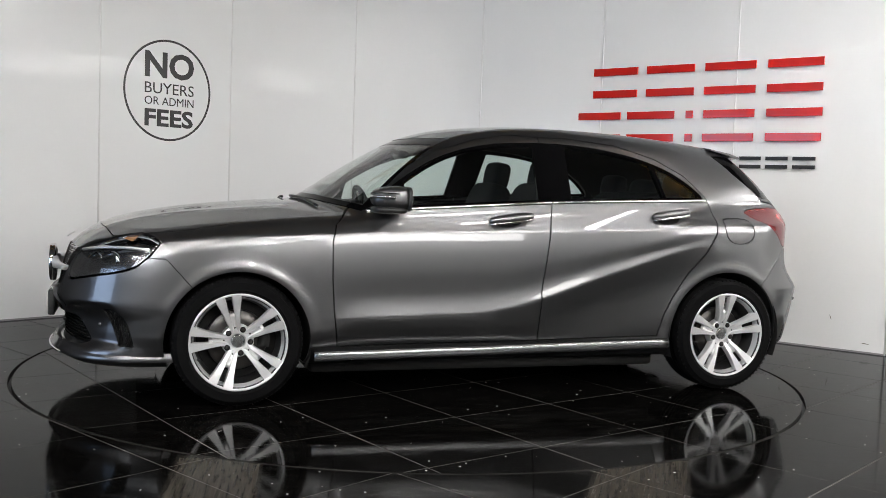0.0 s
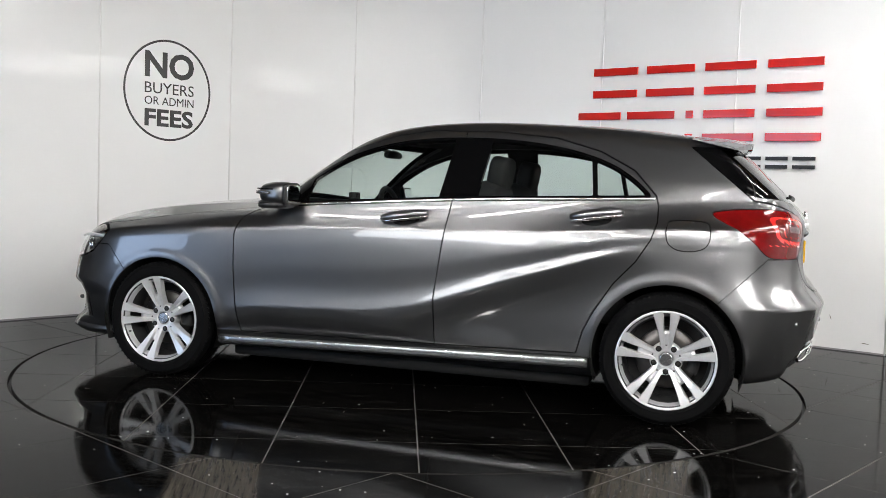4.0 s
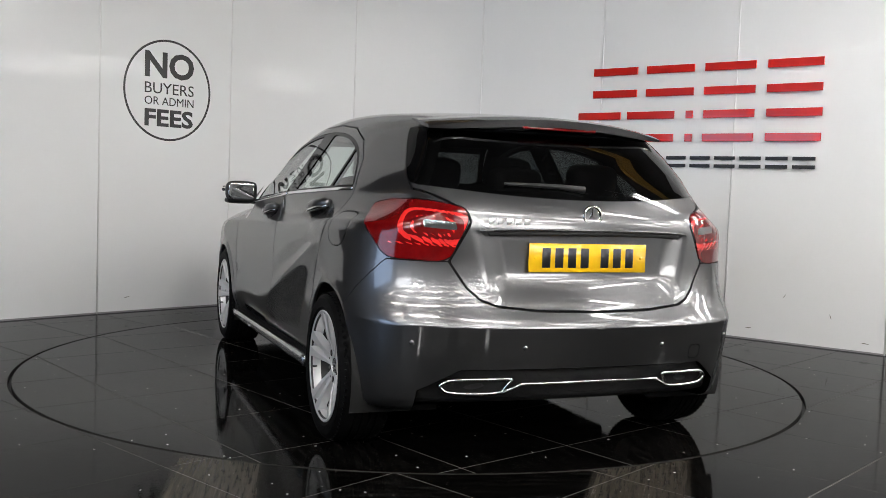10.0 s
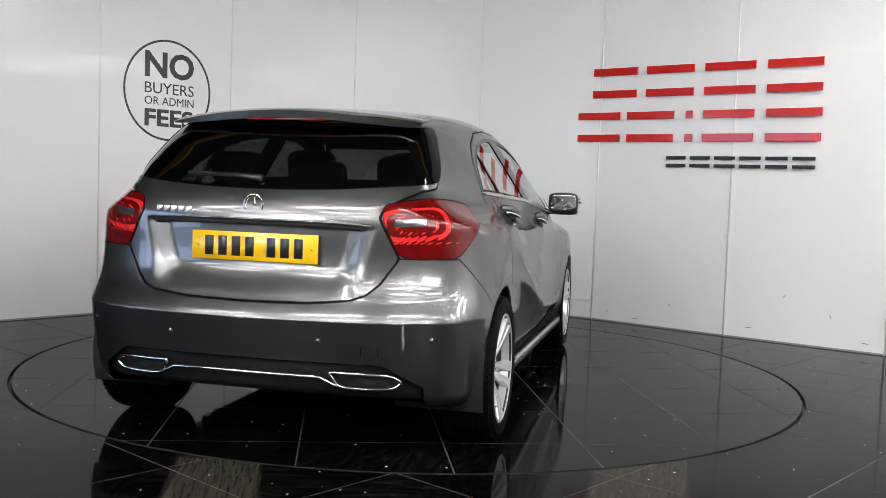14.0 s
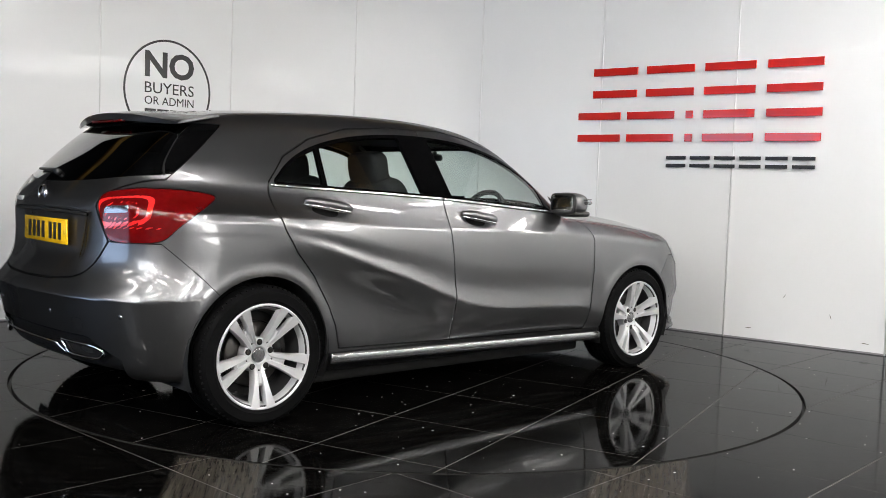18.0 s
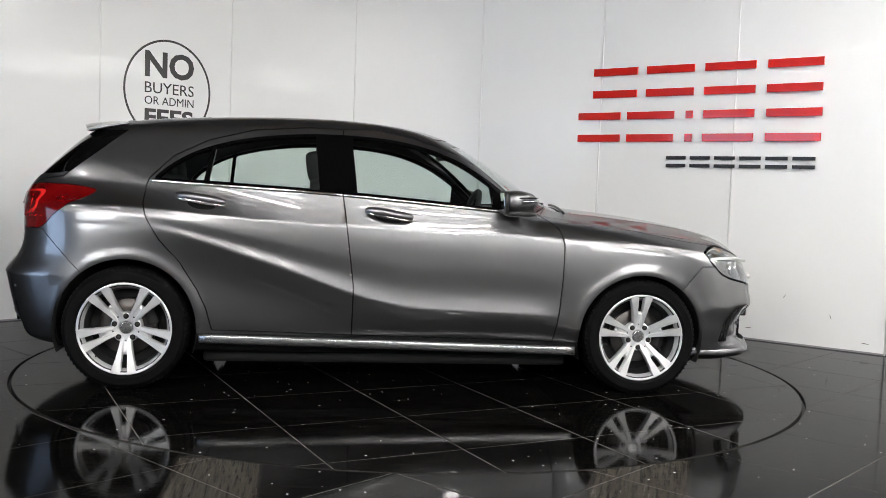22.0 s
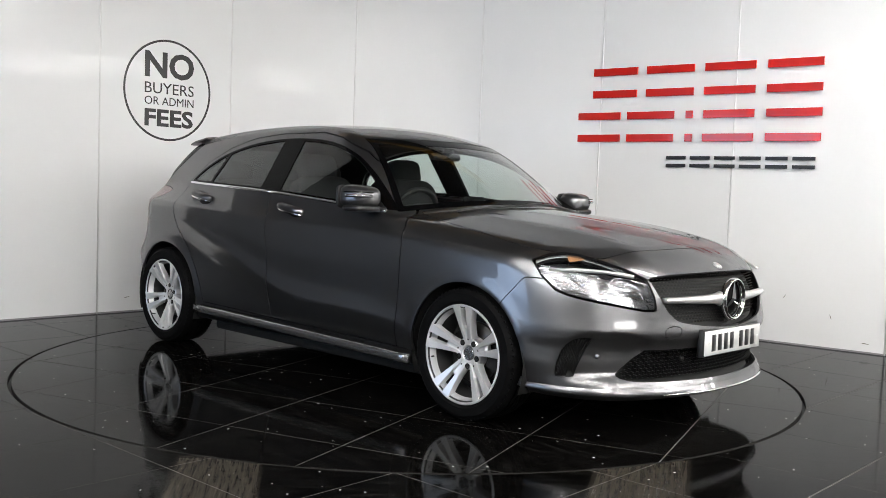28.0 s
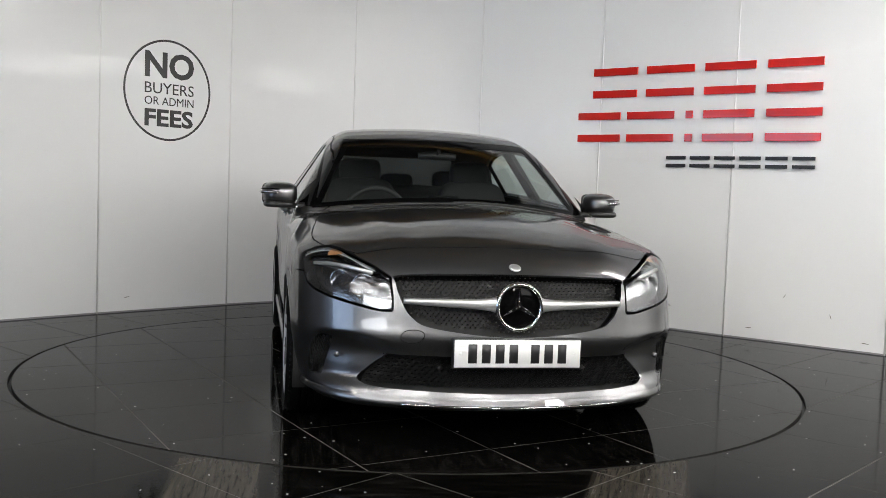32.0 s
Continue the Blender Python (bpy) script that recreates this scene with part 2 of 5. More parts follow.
def box(x0, y0, z0, x1, y1, z1, bevel=0.0, seg=2):
    bm = bmesh.new()
    r = bmesh.ops.create_cube(bm, size=1)
    bmesh.ops.scale(bm, vec=(x1 - x0, y1 - y0, z1 - z0), verts=r["verts"])
    bmesh.ops.translate(bm, vec=((x0 + x1) / 2, (y0 + y1) / 2, (z0 + z1) / 2), verts=r["verts"])
    if bevel:
        bmesh.ops.bevel(bm, geom=bm.edges[:], offset=bevel, segments=seg, affect="EDGES", profile=0.5)
    return bm


def prism(outline, depth, bevel=0.0, seg=2):
    """A plate with that outline in x, y, from z = 0 to depth."""
    bm = bmesh.new()
    f = bm.faces.new([bm.verts.new((x, y, 0)) for x, y in outline])
    if f.normal.z < 0:
        f.normal_flip()
    r = bmesh.ops.extrude_face_region(bm, geom=[f])
    bmesh.ops.translate(bm, vec=(0, 0, depth), verts=[g for g in r["geom"] if isinstance(g, bmesh.types.BMVert)])
    bmesh.ops.recalc_face_normals(bm, faces=bm.faces[:])
    if bevel:
        top = [e for e in bm.edges if all(v.co.z > depth - 1e-6 for v in e.verts)]
        bmesh.ops.bevel(bm, geom=top, offset=bevel, segments=seg, affect="EDGES", profile=0.5)
    return bm


def lathe(profile, n=64, axis="y", sweep=(0.0, 1.0)):
    """Turns a list of (radius, along) round an axis; returns verts and quads."""
    k = len(profile)
    closed = sweep == (0.0, 1.0)
    m = n if closed else n + 1
    a = np.linspace(sweep[0], sweep[1], n + 1)[:m] * 2 * math.pi
    p = np.array(profile, float)
    c, s = np.cos(a)[:, None], np.sin(a)[:, None]
    r, h = p[None, :, 0], np.broadcast_to(p[None, :, 1], (m, k))
    v = {"y": (r * c, h, r * s), "z": (r * c, r * s, h), "x": (h, r * c, r * s)}[axis]
    v = np.stack(np.broadcast_arrays(*v), -1).reshape(-1, 3)
    i, j = np.meshgrid(np.arange(n), np.arange(k - 1), indexing="ij")
    q = lambda ii, jj: (ii % m) * k + jj
    f = np.stack([q(i, j), q(i + 1, j), q(i + 1, j + 1), q(i, j + 1)], -1).reshape(-1, 4)
    return v, f


def tube(points, radius, n=10, closed=False, flat=1.0):
    """A round bar along points; flat squeezes it in z."""
    P = [Vector(p) for p in points]
    bm = bmesh.new()
    rings = []
    m = len(P)
    for i, p in enumerate(P):
        a, b = (P[(i - 1) % m], P[(i + 1) % m]) if closed else (P[max(i - 1, 0)], P[min(i + 1, m - 1)])
        d = (b - a).normalized()
        u = d.cross(Vector((0, 0, 1)))
        u = Vector((1, 0, 0)) if u.length < 1e-4 else u.normalized()
        w = u.cross(d)
        r = radius[i] if isinstance(radius, (list, tuple)) else radius
        rings.append([bm.verts.new(p + (u * math.cos(t) + w * math.sin(t) * flat) * r) for t in [2 * math.pi * k / n for k in range(n)]])
    for i in range(m if closed else m - 1):
        a, b = rings[i], rings[(i + 1) % m]
        for k in range(n):
            bm.faces.new((a[k], a[(k + 1) % n], b[(k + 1) % n], b[k]))
    if not closed:
        bm.faces.new(rings[0][::-1])
        bm.faces.new(rings[-1])
    bmesh.ops.recalc_face_normals(bm, faces=bm.faces[:])
    return bm


def smooth_line(points, n=40, closed=False):
    """A Catmull-Rom line through points."""
    P = np.array(points, float)
    m = len(P)
    out = []
    spans = m if closed else m - 1
    for s in range(spans):
        g = lambda k: P[k % m] if closed else P[min(max(k, 0), m - 1)]
        a, b, c, d = g(s - 1), g(s), g(s + 1), g(s + 2)
        k = max(2, n // spans)
        for t in np.linspace(0, 1, k, endpoint=False):
            out.append(0.5 * ((2 * b) + (c - a) * t + (2 * a - 5 * b + 4 * c - d) * t * t + (3 * b - a - 3 * c + d) * t ** 3))
    if not closed:
        out.append(P[-1])
    return np.array(out)


# ---- sheet cutting: triangles kept where a signed field is negative ----
def clip(mesh, g):
    V, N, T = mesh
    s = g < 0
    cnt = s[T].sum(1)
    keep = T[cnt == 3]
    mixed = T[(cnt == 1) | (cnt == 2)]
    if len(mixed) == 0:
        return compact(V, N, keep)
    c = s[mixed].sum(1)
    odd = np.where((c == 1)[:, None], s[mixed], ~s[mixed]).argmax(1)
    r = np.arange(len(mixed))
    a, b, d = mixed[r, odd], mixed[r, (odd + 1) % 3], mixed[r, (odd + 2) % 3]
    E = np.concatenate([np.stack([a, b], 1), np.stack([a, d], 1)])
    E = np.sort(E, 1)
    U, inv = np.unique(E[:, 0].astype(np.int64) * len(V) + E[:, 1], return_inverse=True)
    e0, e1 = U // len(V), U % len(V)
    t = (g[e0] / (g[e0] - g[e1]))[:, None]
    NV = V[e0] + (V[e1] - V[e0]) * t
    NN = N[e0] + (N[e1] - N[e0]) * t
    NN /= np.linalg.norm(NN, axis=1, keepdims=True) + 1e-12
    ab, ad = inv[:len(a)] + len(V), inv[len(a):] + len(V)
    one, two = c == 1, c == 2
    add = np.concatenate([np.stack([a, ab, ad], 1)[one], np.stack([ab, b, d], 1)[two], np.stack([ab, d, ad], 1)[two]])
    return compact(np.concatenate([V, NV]), np.concatenate([N, NN]), np.concatenate([keep, add]))


def compact(V, N, T):
    if len(T) == 0:
        return V[:0], N[:0], T.reshape(0, 3)
    u, inv = np.unique(T.ravel(), return_inverse=True)
    return V[u], N[u], inv.reshape(-1, 3)


def rim(mesh, depth, skip_mid=True):
    """Turns the open edges of a sheet inwards by depth, which gives a panel its thickness."""
    V, N, T = mesh
    if len(T) == 0:
        return mesh
    E = np.concatenate([T[:, [0, 1]], T[:, [1, 2]], T[:, [2, 0]]])
    key = np.sort(E, 1)
    key = key[:, 0].astype(np.int64) * len(V) + key[:, 1]
    _, idx, cnt = np.unique(key, return_index=True, return_counts=True)
    B = E[idx[cnt == 1]]
    if skip_mid:
        B = B[~((np.abs(V[B[:, 0], 1]) < 1e-5) & (np.abs(V[B[:, 1], 1]) < 1e-5))]
    k = len(B)
    v = np.concatenate([V[B[:, 0]], V[B[:, 1]], V[B[:, 0]] - N[B[:, 0]] * depth, V[B[:, 1]] - N[B[:, 1]] * depth])
    e = V[B[:, 1]] - V[B[:, 0]]
    nn = np.cross(e, N[B[:, 0]])
    nn /= np.linalg.norm(nn, axis=1, keepdims=True) + 1e-12
    i = np.arange(k) + len(V)
    f = np.concatenate([np.stack([i + k, i, i + 2 * k], 1), np.stack([i + k, i + 2 * k, i + 3 * k], 1)])
    return np.concatenate([V, v]), np.concatenate([N, nn, nn, nn, nn]), np.concatenate([T, f])


def mirrored(mesh):
    V, N, T = mesh
    s = np.array([1, -1, 1.0])
    return V * s, N * s, T[:, ::-1]


def joined(*meshes):
    o, vs, ns, fs = 0, [], [], []
    for V, N, T in meshes:
        vs.append(V), ns.append(N), fs.append(T + o)
        o += len(V)
    return np.concatenate(vs), np.concatenate(ns), np.concatenate(fs)


def offset(mesh, d):
    V, N, T = mesh
    return V + N * d, N, T


def poly_field(px, pz, outline):
    """Signed distance to a closed outline in a plane; negative inside."""
    P = np.asarray(outline, float)
    Q = np.roll(P, -1, 0)
    d2 = np.full(px.shape, 1e9)
    inside = np.zeros(px.shape, bool)
    for (ax, az), (bx, bz) in zip(P, Q):
        ex, ez = bx - ax, bz - az
        wx, wz = px - ax, pz - az
        t = np.clip((wx * ex + wz * ez) / (ex * ex + ez * ez + 1e-18), 0, 1)
        d2 = np.minimum(d2, (wx - ex * t) ** 2 + (wz - ez * t) ** 2)
        c = (az > pz) != (bz > pz)
        with np.errstate(divide="ignore", invalid="ignore"):
            inside ^= c & (px < (bx - ax) * (pz - az) / (bz - az) + ax)
    d = np.sqrt(d2)
    return np.where(inside, -d, d)


# ---- the showroom ----
WALL_LINE = [(-3.296, 0.883), (-2.479, 1.735), (-1.632, 2.553), (-0.610, 3.143), (0.5525, 3.050), (1.541, 2.406), (2.444, 1.636), (3.376, 0.907), (4.31, 0.18)]
WALL_TOP = 4.3


def bend(i, t):
    """Point and outward normal on wall panel i at t of its width; the panels of the room's corner are bowed."""
    p = [Vector(q) for q in WALL_LINE]
    a, b = p[i], p[i + 1]
    chord = (b - a).length
    way = lambda k: (p[k + 1] - p[k]).normalized()
    t0 = way(1) if i == 2 else (way(2) + way(3)).normalized()
    t1 = (way(2) + way(3)).normalized() if i == 2 else way(4)
    m0, m1 = t0 * chord, t1 * chord
    q = a * (1 + 2 * t) * (1 - t) ** 2 + m0 * t * (1 - t) ** 2 + b * t * t * (3 - 2 * t) + m1 * t * t * (t - 1)
    d = (a * (6 * t * t - 6 * t) + m0 * (1 - 4 * t + 3 * t * t) + b * (6 * t - 6 * t * t) + m1 * (3 * t * t - 2 * t)).normalized()
    return q, Vector((-d.y, d.x))


def bowed_slab(i, edge, y0, y1, z0, z1, n=20):
    """A slab that follows a bowed panel, from y0 to y1 behind its face."""
    bm = bmesh.new()
    rings = []
    for k in range(n + 1):
        q, out = bend(i, edge + (1 - 2 * edge) * k / n)
        rings.append([bm.verts.new((q.x + out.x * y, q.y + out.y * y, z)) for y, z in ((y0, z0), (y0, z1), (y1, z1), (y1, z0))])
    for a, b in zip(rings, rings[1:]):
        for k in range(4):
            bm.faces.new((a[k], a[(k + 1) % 4], b[(k + 1) % 4], b[k]))
    bm.faces.new(rings[0][::-1])
    bm.faces.new(rings[-1])
    bmesh.ops.recalc_face_normals(bm, faces=bm.faces[:])
    return bm


def build_walls():
    wall = tagged(new("wall_north"), "curved showroom wall of glossy white panels with thin joints", "wall", kind="structure")
    for i, (a, b) in enumerate(zip(WALL_LINE, WALL_LINE[1:])):
        a, b = Vector((*a, 0)), Vector((*b, 0))
        d = (b - a).normalized()
        n = Vector((-d.y, d.x, 0))
        m = Matrix((( d.x, n.x, 0, a.x), (d.y, n.y, 0, a.y), (0, 0, 1, 0), (0, 0, 0, 1)))
        w = (b - a).length
        bm = tube([(0, -0.001, 0.0), (0, -0.001, WALL_TOP)], 0.006, 8)
        bm.transform(m)
        part("joint_strip", bm, SEAM, wall)
        if i in (2, 3):
            sharp(part("panel", bowed_slab(i, 0.0026, 0.0, 0.03, 0.006, WALL_TOP), WHITE, wall), 40)
            sharp(part("backing", bowed_slab(i, -0.01, 0.032, 0.09, 0.0, WALL_TOP), SEAM, wall), 40)
            sharp(part("sealant_strip", bowed_slab(i, 0.0036, -0.002, 0.001, 0.0, 0.012), STEELWORK, wall), 40)
            continue
        bm = box(0.003, 0.0, 0.006, w - 0.003, 0.03, WALL_TOP, 0.0015, 1)
        bm.transform(m)
        part("panel", bm, WHITE, wall, smooth=False)
        bm = box(-0.02, 0.032, 0.0, w + 0.02, 0.09, WALL_TOP)
        bm.transform(m)
        part("backing", bm, SEAM, wall, smooth=False)
        bm = box(0.004, -0.002, 0.0, w - 0.004, 0.001, 0.012)
        bm.transform(m)
        part("sealant_strip", bm, STEELWORK, wall, smooth=False)
    for i, u, z, w, tilt in ((5, 0.42, 0.055, 0.07, 8), (5, 0.72, 0.20, 0.03, -20), (6, 0.20, 0.09, 0.05, 5), (6, 0.46, 0.36, 0.035, 60), (6, 0.80, 0.24, 0.04, -70), (6, 1.05, 0.07, 0.06, -4), (5, 0.15, 0.09, 0.04, 70), (1, 0.25, 0.12, 0.05, 10)):
        m = wall_frame(i, u, z, 0.0012) @ pose(0, 0, 0, 0, 0, tilt)
        o = [(-w / 2, 0), (-w * 0.2, 0.003), (w / 2, 0.001), (w * 0.3, -0.003), (-w * 0.3, -0.002)]
        bm = prism(o, 0.0008)
        bm.transform(m)
        part("scuff_mark", bm, SCUFF, wall, "small dark scuff", smooth=False)
    # access hatch low on a panel
    a, b = Vector((*WALL_LINE[4], 0)), Vector((*WALL_LINE[5], 0))
    d = (b - a).normalized()
    n = Vector((-d.y, d.x, 0))
    m = Matrix(((d.x, n.x, 0, a.x), (d.y, n.y, 0, a.y), (0, 0, 1, 0), (0, 0, 0, 1)))
    bm = box(0.58, -0.012, 0.16, 1.17, -0.003, 0.76, 0.003, 1)
    bm.transform(m)
    tagged(part("access_hatch", bm, WHITE, None, smooth=False), "flush white access hatch low on the wall", "hatch")


def tile_sheet(cx, cy, size, gap, n=10):
    """One square tile as a triangle sheet with its upper side at z = 0."""
    h = size / 2 - gap / 2
    a = np.linspace(-h, h, n + 1)
    X, Y = np.meshgrid(a, a, indexing="ij")
    V = np.stack([X.ravel() + cx, Y.ravel() + cy, np.zeros(X.size)], 1)
    i, j = np.meshgrid(np.arange(n), np.arange(n), indexing="ij")
    q = lambda ii, jj: (ii * (n + 1) + jj).ravel()
    T = np.concatenate([np.stack([q(i, j), q(i + 1, j), q(i + 1, j + 1)], 1), np.stack([q(i, j), q(i + 1, j + 1), q(i, j + 1)], 1)])
    return V, np.tile([0, 0, 1.0], (len(V), 1)), T


DISC_R = 2.2431


def annulus(r0, r1, z0, z1, n=160):
    return lathe([(r0, z0), (r0, z1), (r1, z1), (r1, z0)], n, "z")


def build_floor():
    floor = tagged(new("floor"), "dark polished stone tiled showroom floor with fine joints", "floor", kind="structure")
    # screed under the tiles, with the turntable's pit
    v, f = lathe([(DISC_R + 0.004, -0.25), (DISC_R + 0.004, -0.0012)], 160, "z")
    part("pit_wall", (v, f, None), GROOVE, floor, "dark wall of the turntable pit", smooth=False)
    v, f = lathe([(DISC_R + 0.0045, -0.0008), (14.0, -0.0008)], 128, "z")
    part("grout", (v, f, None), GROUT, floor, smooth=False)
    turn = radians(46.0)
    c, s = math.cos(turn), math.sin(turn)
    size = 0.6
    far_v, far_f = [], []
    for i in range(-22, 23):
        for j in range(-22, 23):
            u, w = i * size + 0.45, j * size - 0.01
            x, y = u * c - w * s, u * s + w * c
            if y > 0.6 * abs(x) + 4.2 or abs(x) > 10.4 or y < -11.2:
                continue
            if math.hypot(x, y) > 6.8:
                k = len(far_v)
                for du, dw in ((0.0015, 0.0015), (size - 0.0015, 0.0015), (size - 0.0015, size - 0.0015), (0.0015, size - 0.0015)):
                    a, b = u - size / 2 + du, w - size / 2 + dw
                    far_v.append((a * c - b * s, a * s + b * c, 0.0))
                far_f.append((k, k + 1, k + 2, k + 3))
                continue
            if math.hypot(x, y) < DISC_R - 0.45:
                continue
            near = math.hypot(x, y) < DISC_R + 0.46
            m = tile_sheet(u, w, size, 0.005, 24 if near else 1)
            V = m[0] @ np.array([[c, s, 0], [-s, c, 0], [0, 0, 1]])
            m = (V, m[1], m[2])
            if near:
                m = clip(m, (DISC_R + 0.006) - np.hypot(m[0][:, 0], m[0][:, 1]))
                if len(m[2]) == 0:
                    continue
            part("tile", rim(m, 0.008, False), TILE, floor, smooth=False)
    tagged(part("far_tile", (np.array(far_v), far_f, None), TILE, floor, "black tiles of the outer hall", smooth=False), kind="stuff")


def build_turntable():
    disc = tagged(new("turntable"), "round car turntable with dark polished tiles set flush in the floor", "turntable")
    v, f = lathe([(0.0, -0.0008), (DISC_R - 0.0145, -0.0008)], 128, "z")
    part("deck", (v, f, None), GROUT, disc, smooth=False)
    v, f = lathe([(DISC_R - 0.014, -0.0012), (DISC_R - 0.014, -0.2)], 160, "z")
    part("deck_edge", (v, f, None), GROOVE, disc, smooth=False)
    v, f = annulus(DISC_R - 0.0135, DISC_R + 0.003, -0.08, -0.028)
    part("edge_ring", (v, f, None), RUBBER, disc, "thin black rubber ring deep in the edge groove", smooth=False)
    turn = radians(19.0)
    c, s = math.cos(turn), math.sin(turn)
    size = 0.6
    for i in range(-4, 4):
        for j in range(-4, 4):
            u, w = (i + 0.5) * size, (j + 0.5) * size
            m = tile_sheet(u, w, size, 0.006, 24 if math.hypot(u, w) > DISC_R - 0.46 else 1)
            V = m[0] @ np.array([[c, s, 0], [-s, c, 0], [0, 0, 1]])
            m = (V, m[1], m[2])
            if math.hypot(u, w) > DISC_R - 0.46:
                m = clip(m, np.hypot(m[0][:, 0], m[0][:, 1]) - (DISC_R - 0.015))
            if len(m[2]) < 1:
                continue
            part("tile", rim(m, 0.006, False), DISC_TILE, disc, smooth=False)
    return disc


def wall_frame(i, u, z, out=0.0):
    """The pose of a sign on wall panel i: x along the wall, y up, z towards the room."""
    a, b = Vector((*WALL_LINE[i], 0)), Vector((*WALL_LINE[i + 1], 0))
    d = (b - a).normalized()
    n = Vector((d.y, -d.x, 0))
    o = a + d * u + n * out
    return Matrix(((d.x, 0, n.x, o.x), (d.y, 0, n.y, o.y), (0, 1, 0, z), (0, 0, 0, 1)))


def words(name, text, height, width, depth, material, parent, pose_, label="", bold=0.0):
    """Lettering of a given width and capital height as a mesh."""
    cu = bpy.data.curves.new(name, "FONT")
    cu.body, cu.size, cu.extrude = text, 1.0, 0.0
    cu.resolution_u, cu.offset = 3, bold
    tmp = bpy.data.objects.new(name, cu)
    scene.collection.objects.link(tmp)
    me = bpy.data.meshes.new_from_object(tmp.evaluated_get(bpy.context.evaluated_depsgraph_get()))
    bpy.data.objects.remove(tmp)
    co = np.empty(len(me.vertices) * 3)
    me.vertices.foreach_get("co", co)
    co = co.reshape(-1, 3)
    lo, hi = co.min(0), co.max(0)
    co[:, 0] = (co[:, 0] - lo[0]) * width / (hi[0] - lo[0])
    co[:, 1] = (co[:, 1] - lo[1]) * height / (hi[1] - lo[1])
    me.vertices.foreach_set("co", co.ravel())
    bm = bmesh.new()
    bm.from_mesh(me)
    r = bmesh.ops.extrude_face_region(bm, geom=bm.faces[:])
    bmesh.ops.translate(bm, vec=(0, 0, depth), verts=[g for g in r["geom"] if isinstance(g, bmesh.types.BMVert)])
    bmesh.ops.recalc_face_normals(bm, faces=bm.faces[:])
    bm.transform(pose_)
    return part(name, bm, material, parent, label, smooth=False)


def build_signs():
    # round sign on the panel between two joints
    sign = tagged(new("round_wall_sign"), "round black vinyl fee notice on the white wall", "sign")
    F = wall_frame(1, 0.0, 0.0, 0.0)
    cu, cz, ru, rz = 0.583, 1.793, 0.392, 0.408
    bm = bmesh.new()
    n = 96
    ring = []
    for k in range(n):
        a = 2 * math.pi * k / n
        ca, sa = math.cos(a), math.sin(a)
        ring.append([bm.verts.new((cu + (ru - w) * ca, cz + (rz - w) * sa, h)) for w, h in ((0, 0.0005), (0, 0.002), (0.017, 0.002), (0.017, 0.0005))])
    for k in range(n):
        a, b = ring[k], ring[(k + 1) % n]
        for q in range(3):
            bm.faces.new((a[q], a[q + 1], b[q + 1], b[q]))
    bmesh.ops.recalc_face_normals(bm, faces=bm.faces[:])
    bm.transform(F)
    part("circle_outline", bm, BLACK_SIGN, sign, smooth=False)
    rows = (("NO", 0.373, 1.888, 0.442, 0.212), ("BUYERS", 0.375, 1.762, 0.442, 0.088), ("OR ADMIN", 0.375, 1.671, 0.442, 0.066), ("FEES", 0.377, 1.497, 0.437, 0.142))
    for text, u, z, w, h in rows:
        words("lettering", text, h, w, 0.002, BLACK_SIGN, sign, F @ pose(u, z, 0.0005), bold=0.030 if h > 0.1 else 0.0)
    # raised trade sign: the words are given as plain bars, one pair a letter
    F = wall_frame(5, 0.0, 0.0, 0.012)
    sign = tagged(new("raised_wall_sign"), "raised red and black bar sign mounted on the white wall", "sign")
    rows = [(2.145, 1.897, [(-0.067, 0.345), (0.428, 0.844), (0.934, 1.345), (1.435, 1.850)]),
            (1.775, 1.528, [(-0.471, 0.205), (0.266, 0.686), (0.787, 0.846), (0.936, 1.347), (1.440, 1.855)])]
    for top, low, cells in rows:
        for u0, u1 in cells:
            h = top - low
            for k0, k1 in ((0.75, 1.0), (0.0, 0.25)):
                o = [(u0, low + h * k0), (u1, low + h * k0), (u1, low + h * k1), (u0, low + h * k1)]
                bm = prism(o, 0.014, 0.002, 1)
                bm.transform(F)
                part("red_bar", bm, RED_SIGN, sign, smooth=False)
    u = 0.637
    w = (1.862 - 0.637) / 6
    for k in range(6):
        for k0, k1 in ((0.70, 1.0), (0.0, 0.30)):
            o = [(u + k * w, 1.322 + 0.09 * k0), (u + (k + 0.82) * w, 1.322 + 0.09 * k0), (u + (k + 0.82) * w, 1.322 + 0.09 * k1), (u + k * w, 1.322 + 0.09 * k1)]
            bm = prism(o, 0.012, 0.0015, 1)
            bm.transform(F)
            part("black_bar", bm, BLACK_SIGN, sign, "small black bar", smooth=False)


def tube_light(x, y, z, turn, length=1.5):
    """A batten with two bare tubes."""
    L = tagged(new("tube_light"), "white twin fluorescent batten under the dark ceiling", "ceiling light", group="ceiling battens")
    part("batten", box(-0.08, -length / 2, 0.03, 0.08, length / 2, 0.09, 0.008), FIXTURE, L)
    for q in (-0.4, 0.4):
        part("drop_rod", tube([(0, q * length, 0.08), (0, q * length, WALL_TOP - z)], 0.008, 8), STEELWORK, L)
    for sx in (-0.05, 0.05):
        part("tube", tube([(sx, -length / 2 + 0.02, 0.0), (sx, length / 2 - 0.02, 0.0)], 0.016, 10), TUBE, L)
    L.matrix_basis = pose(x, y, z, 0, 0, turn)
    return L


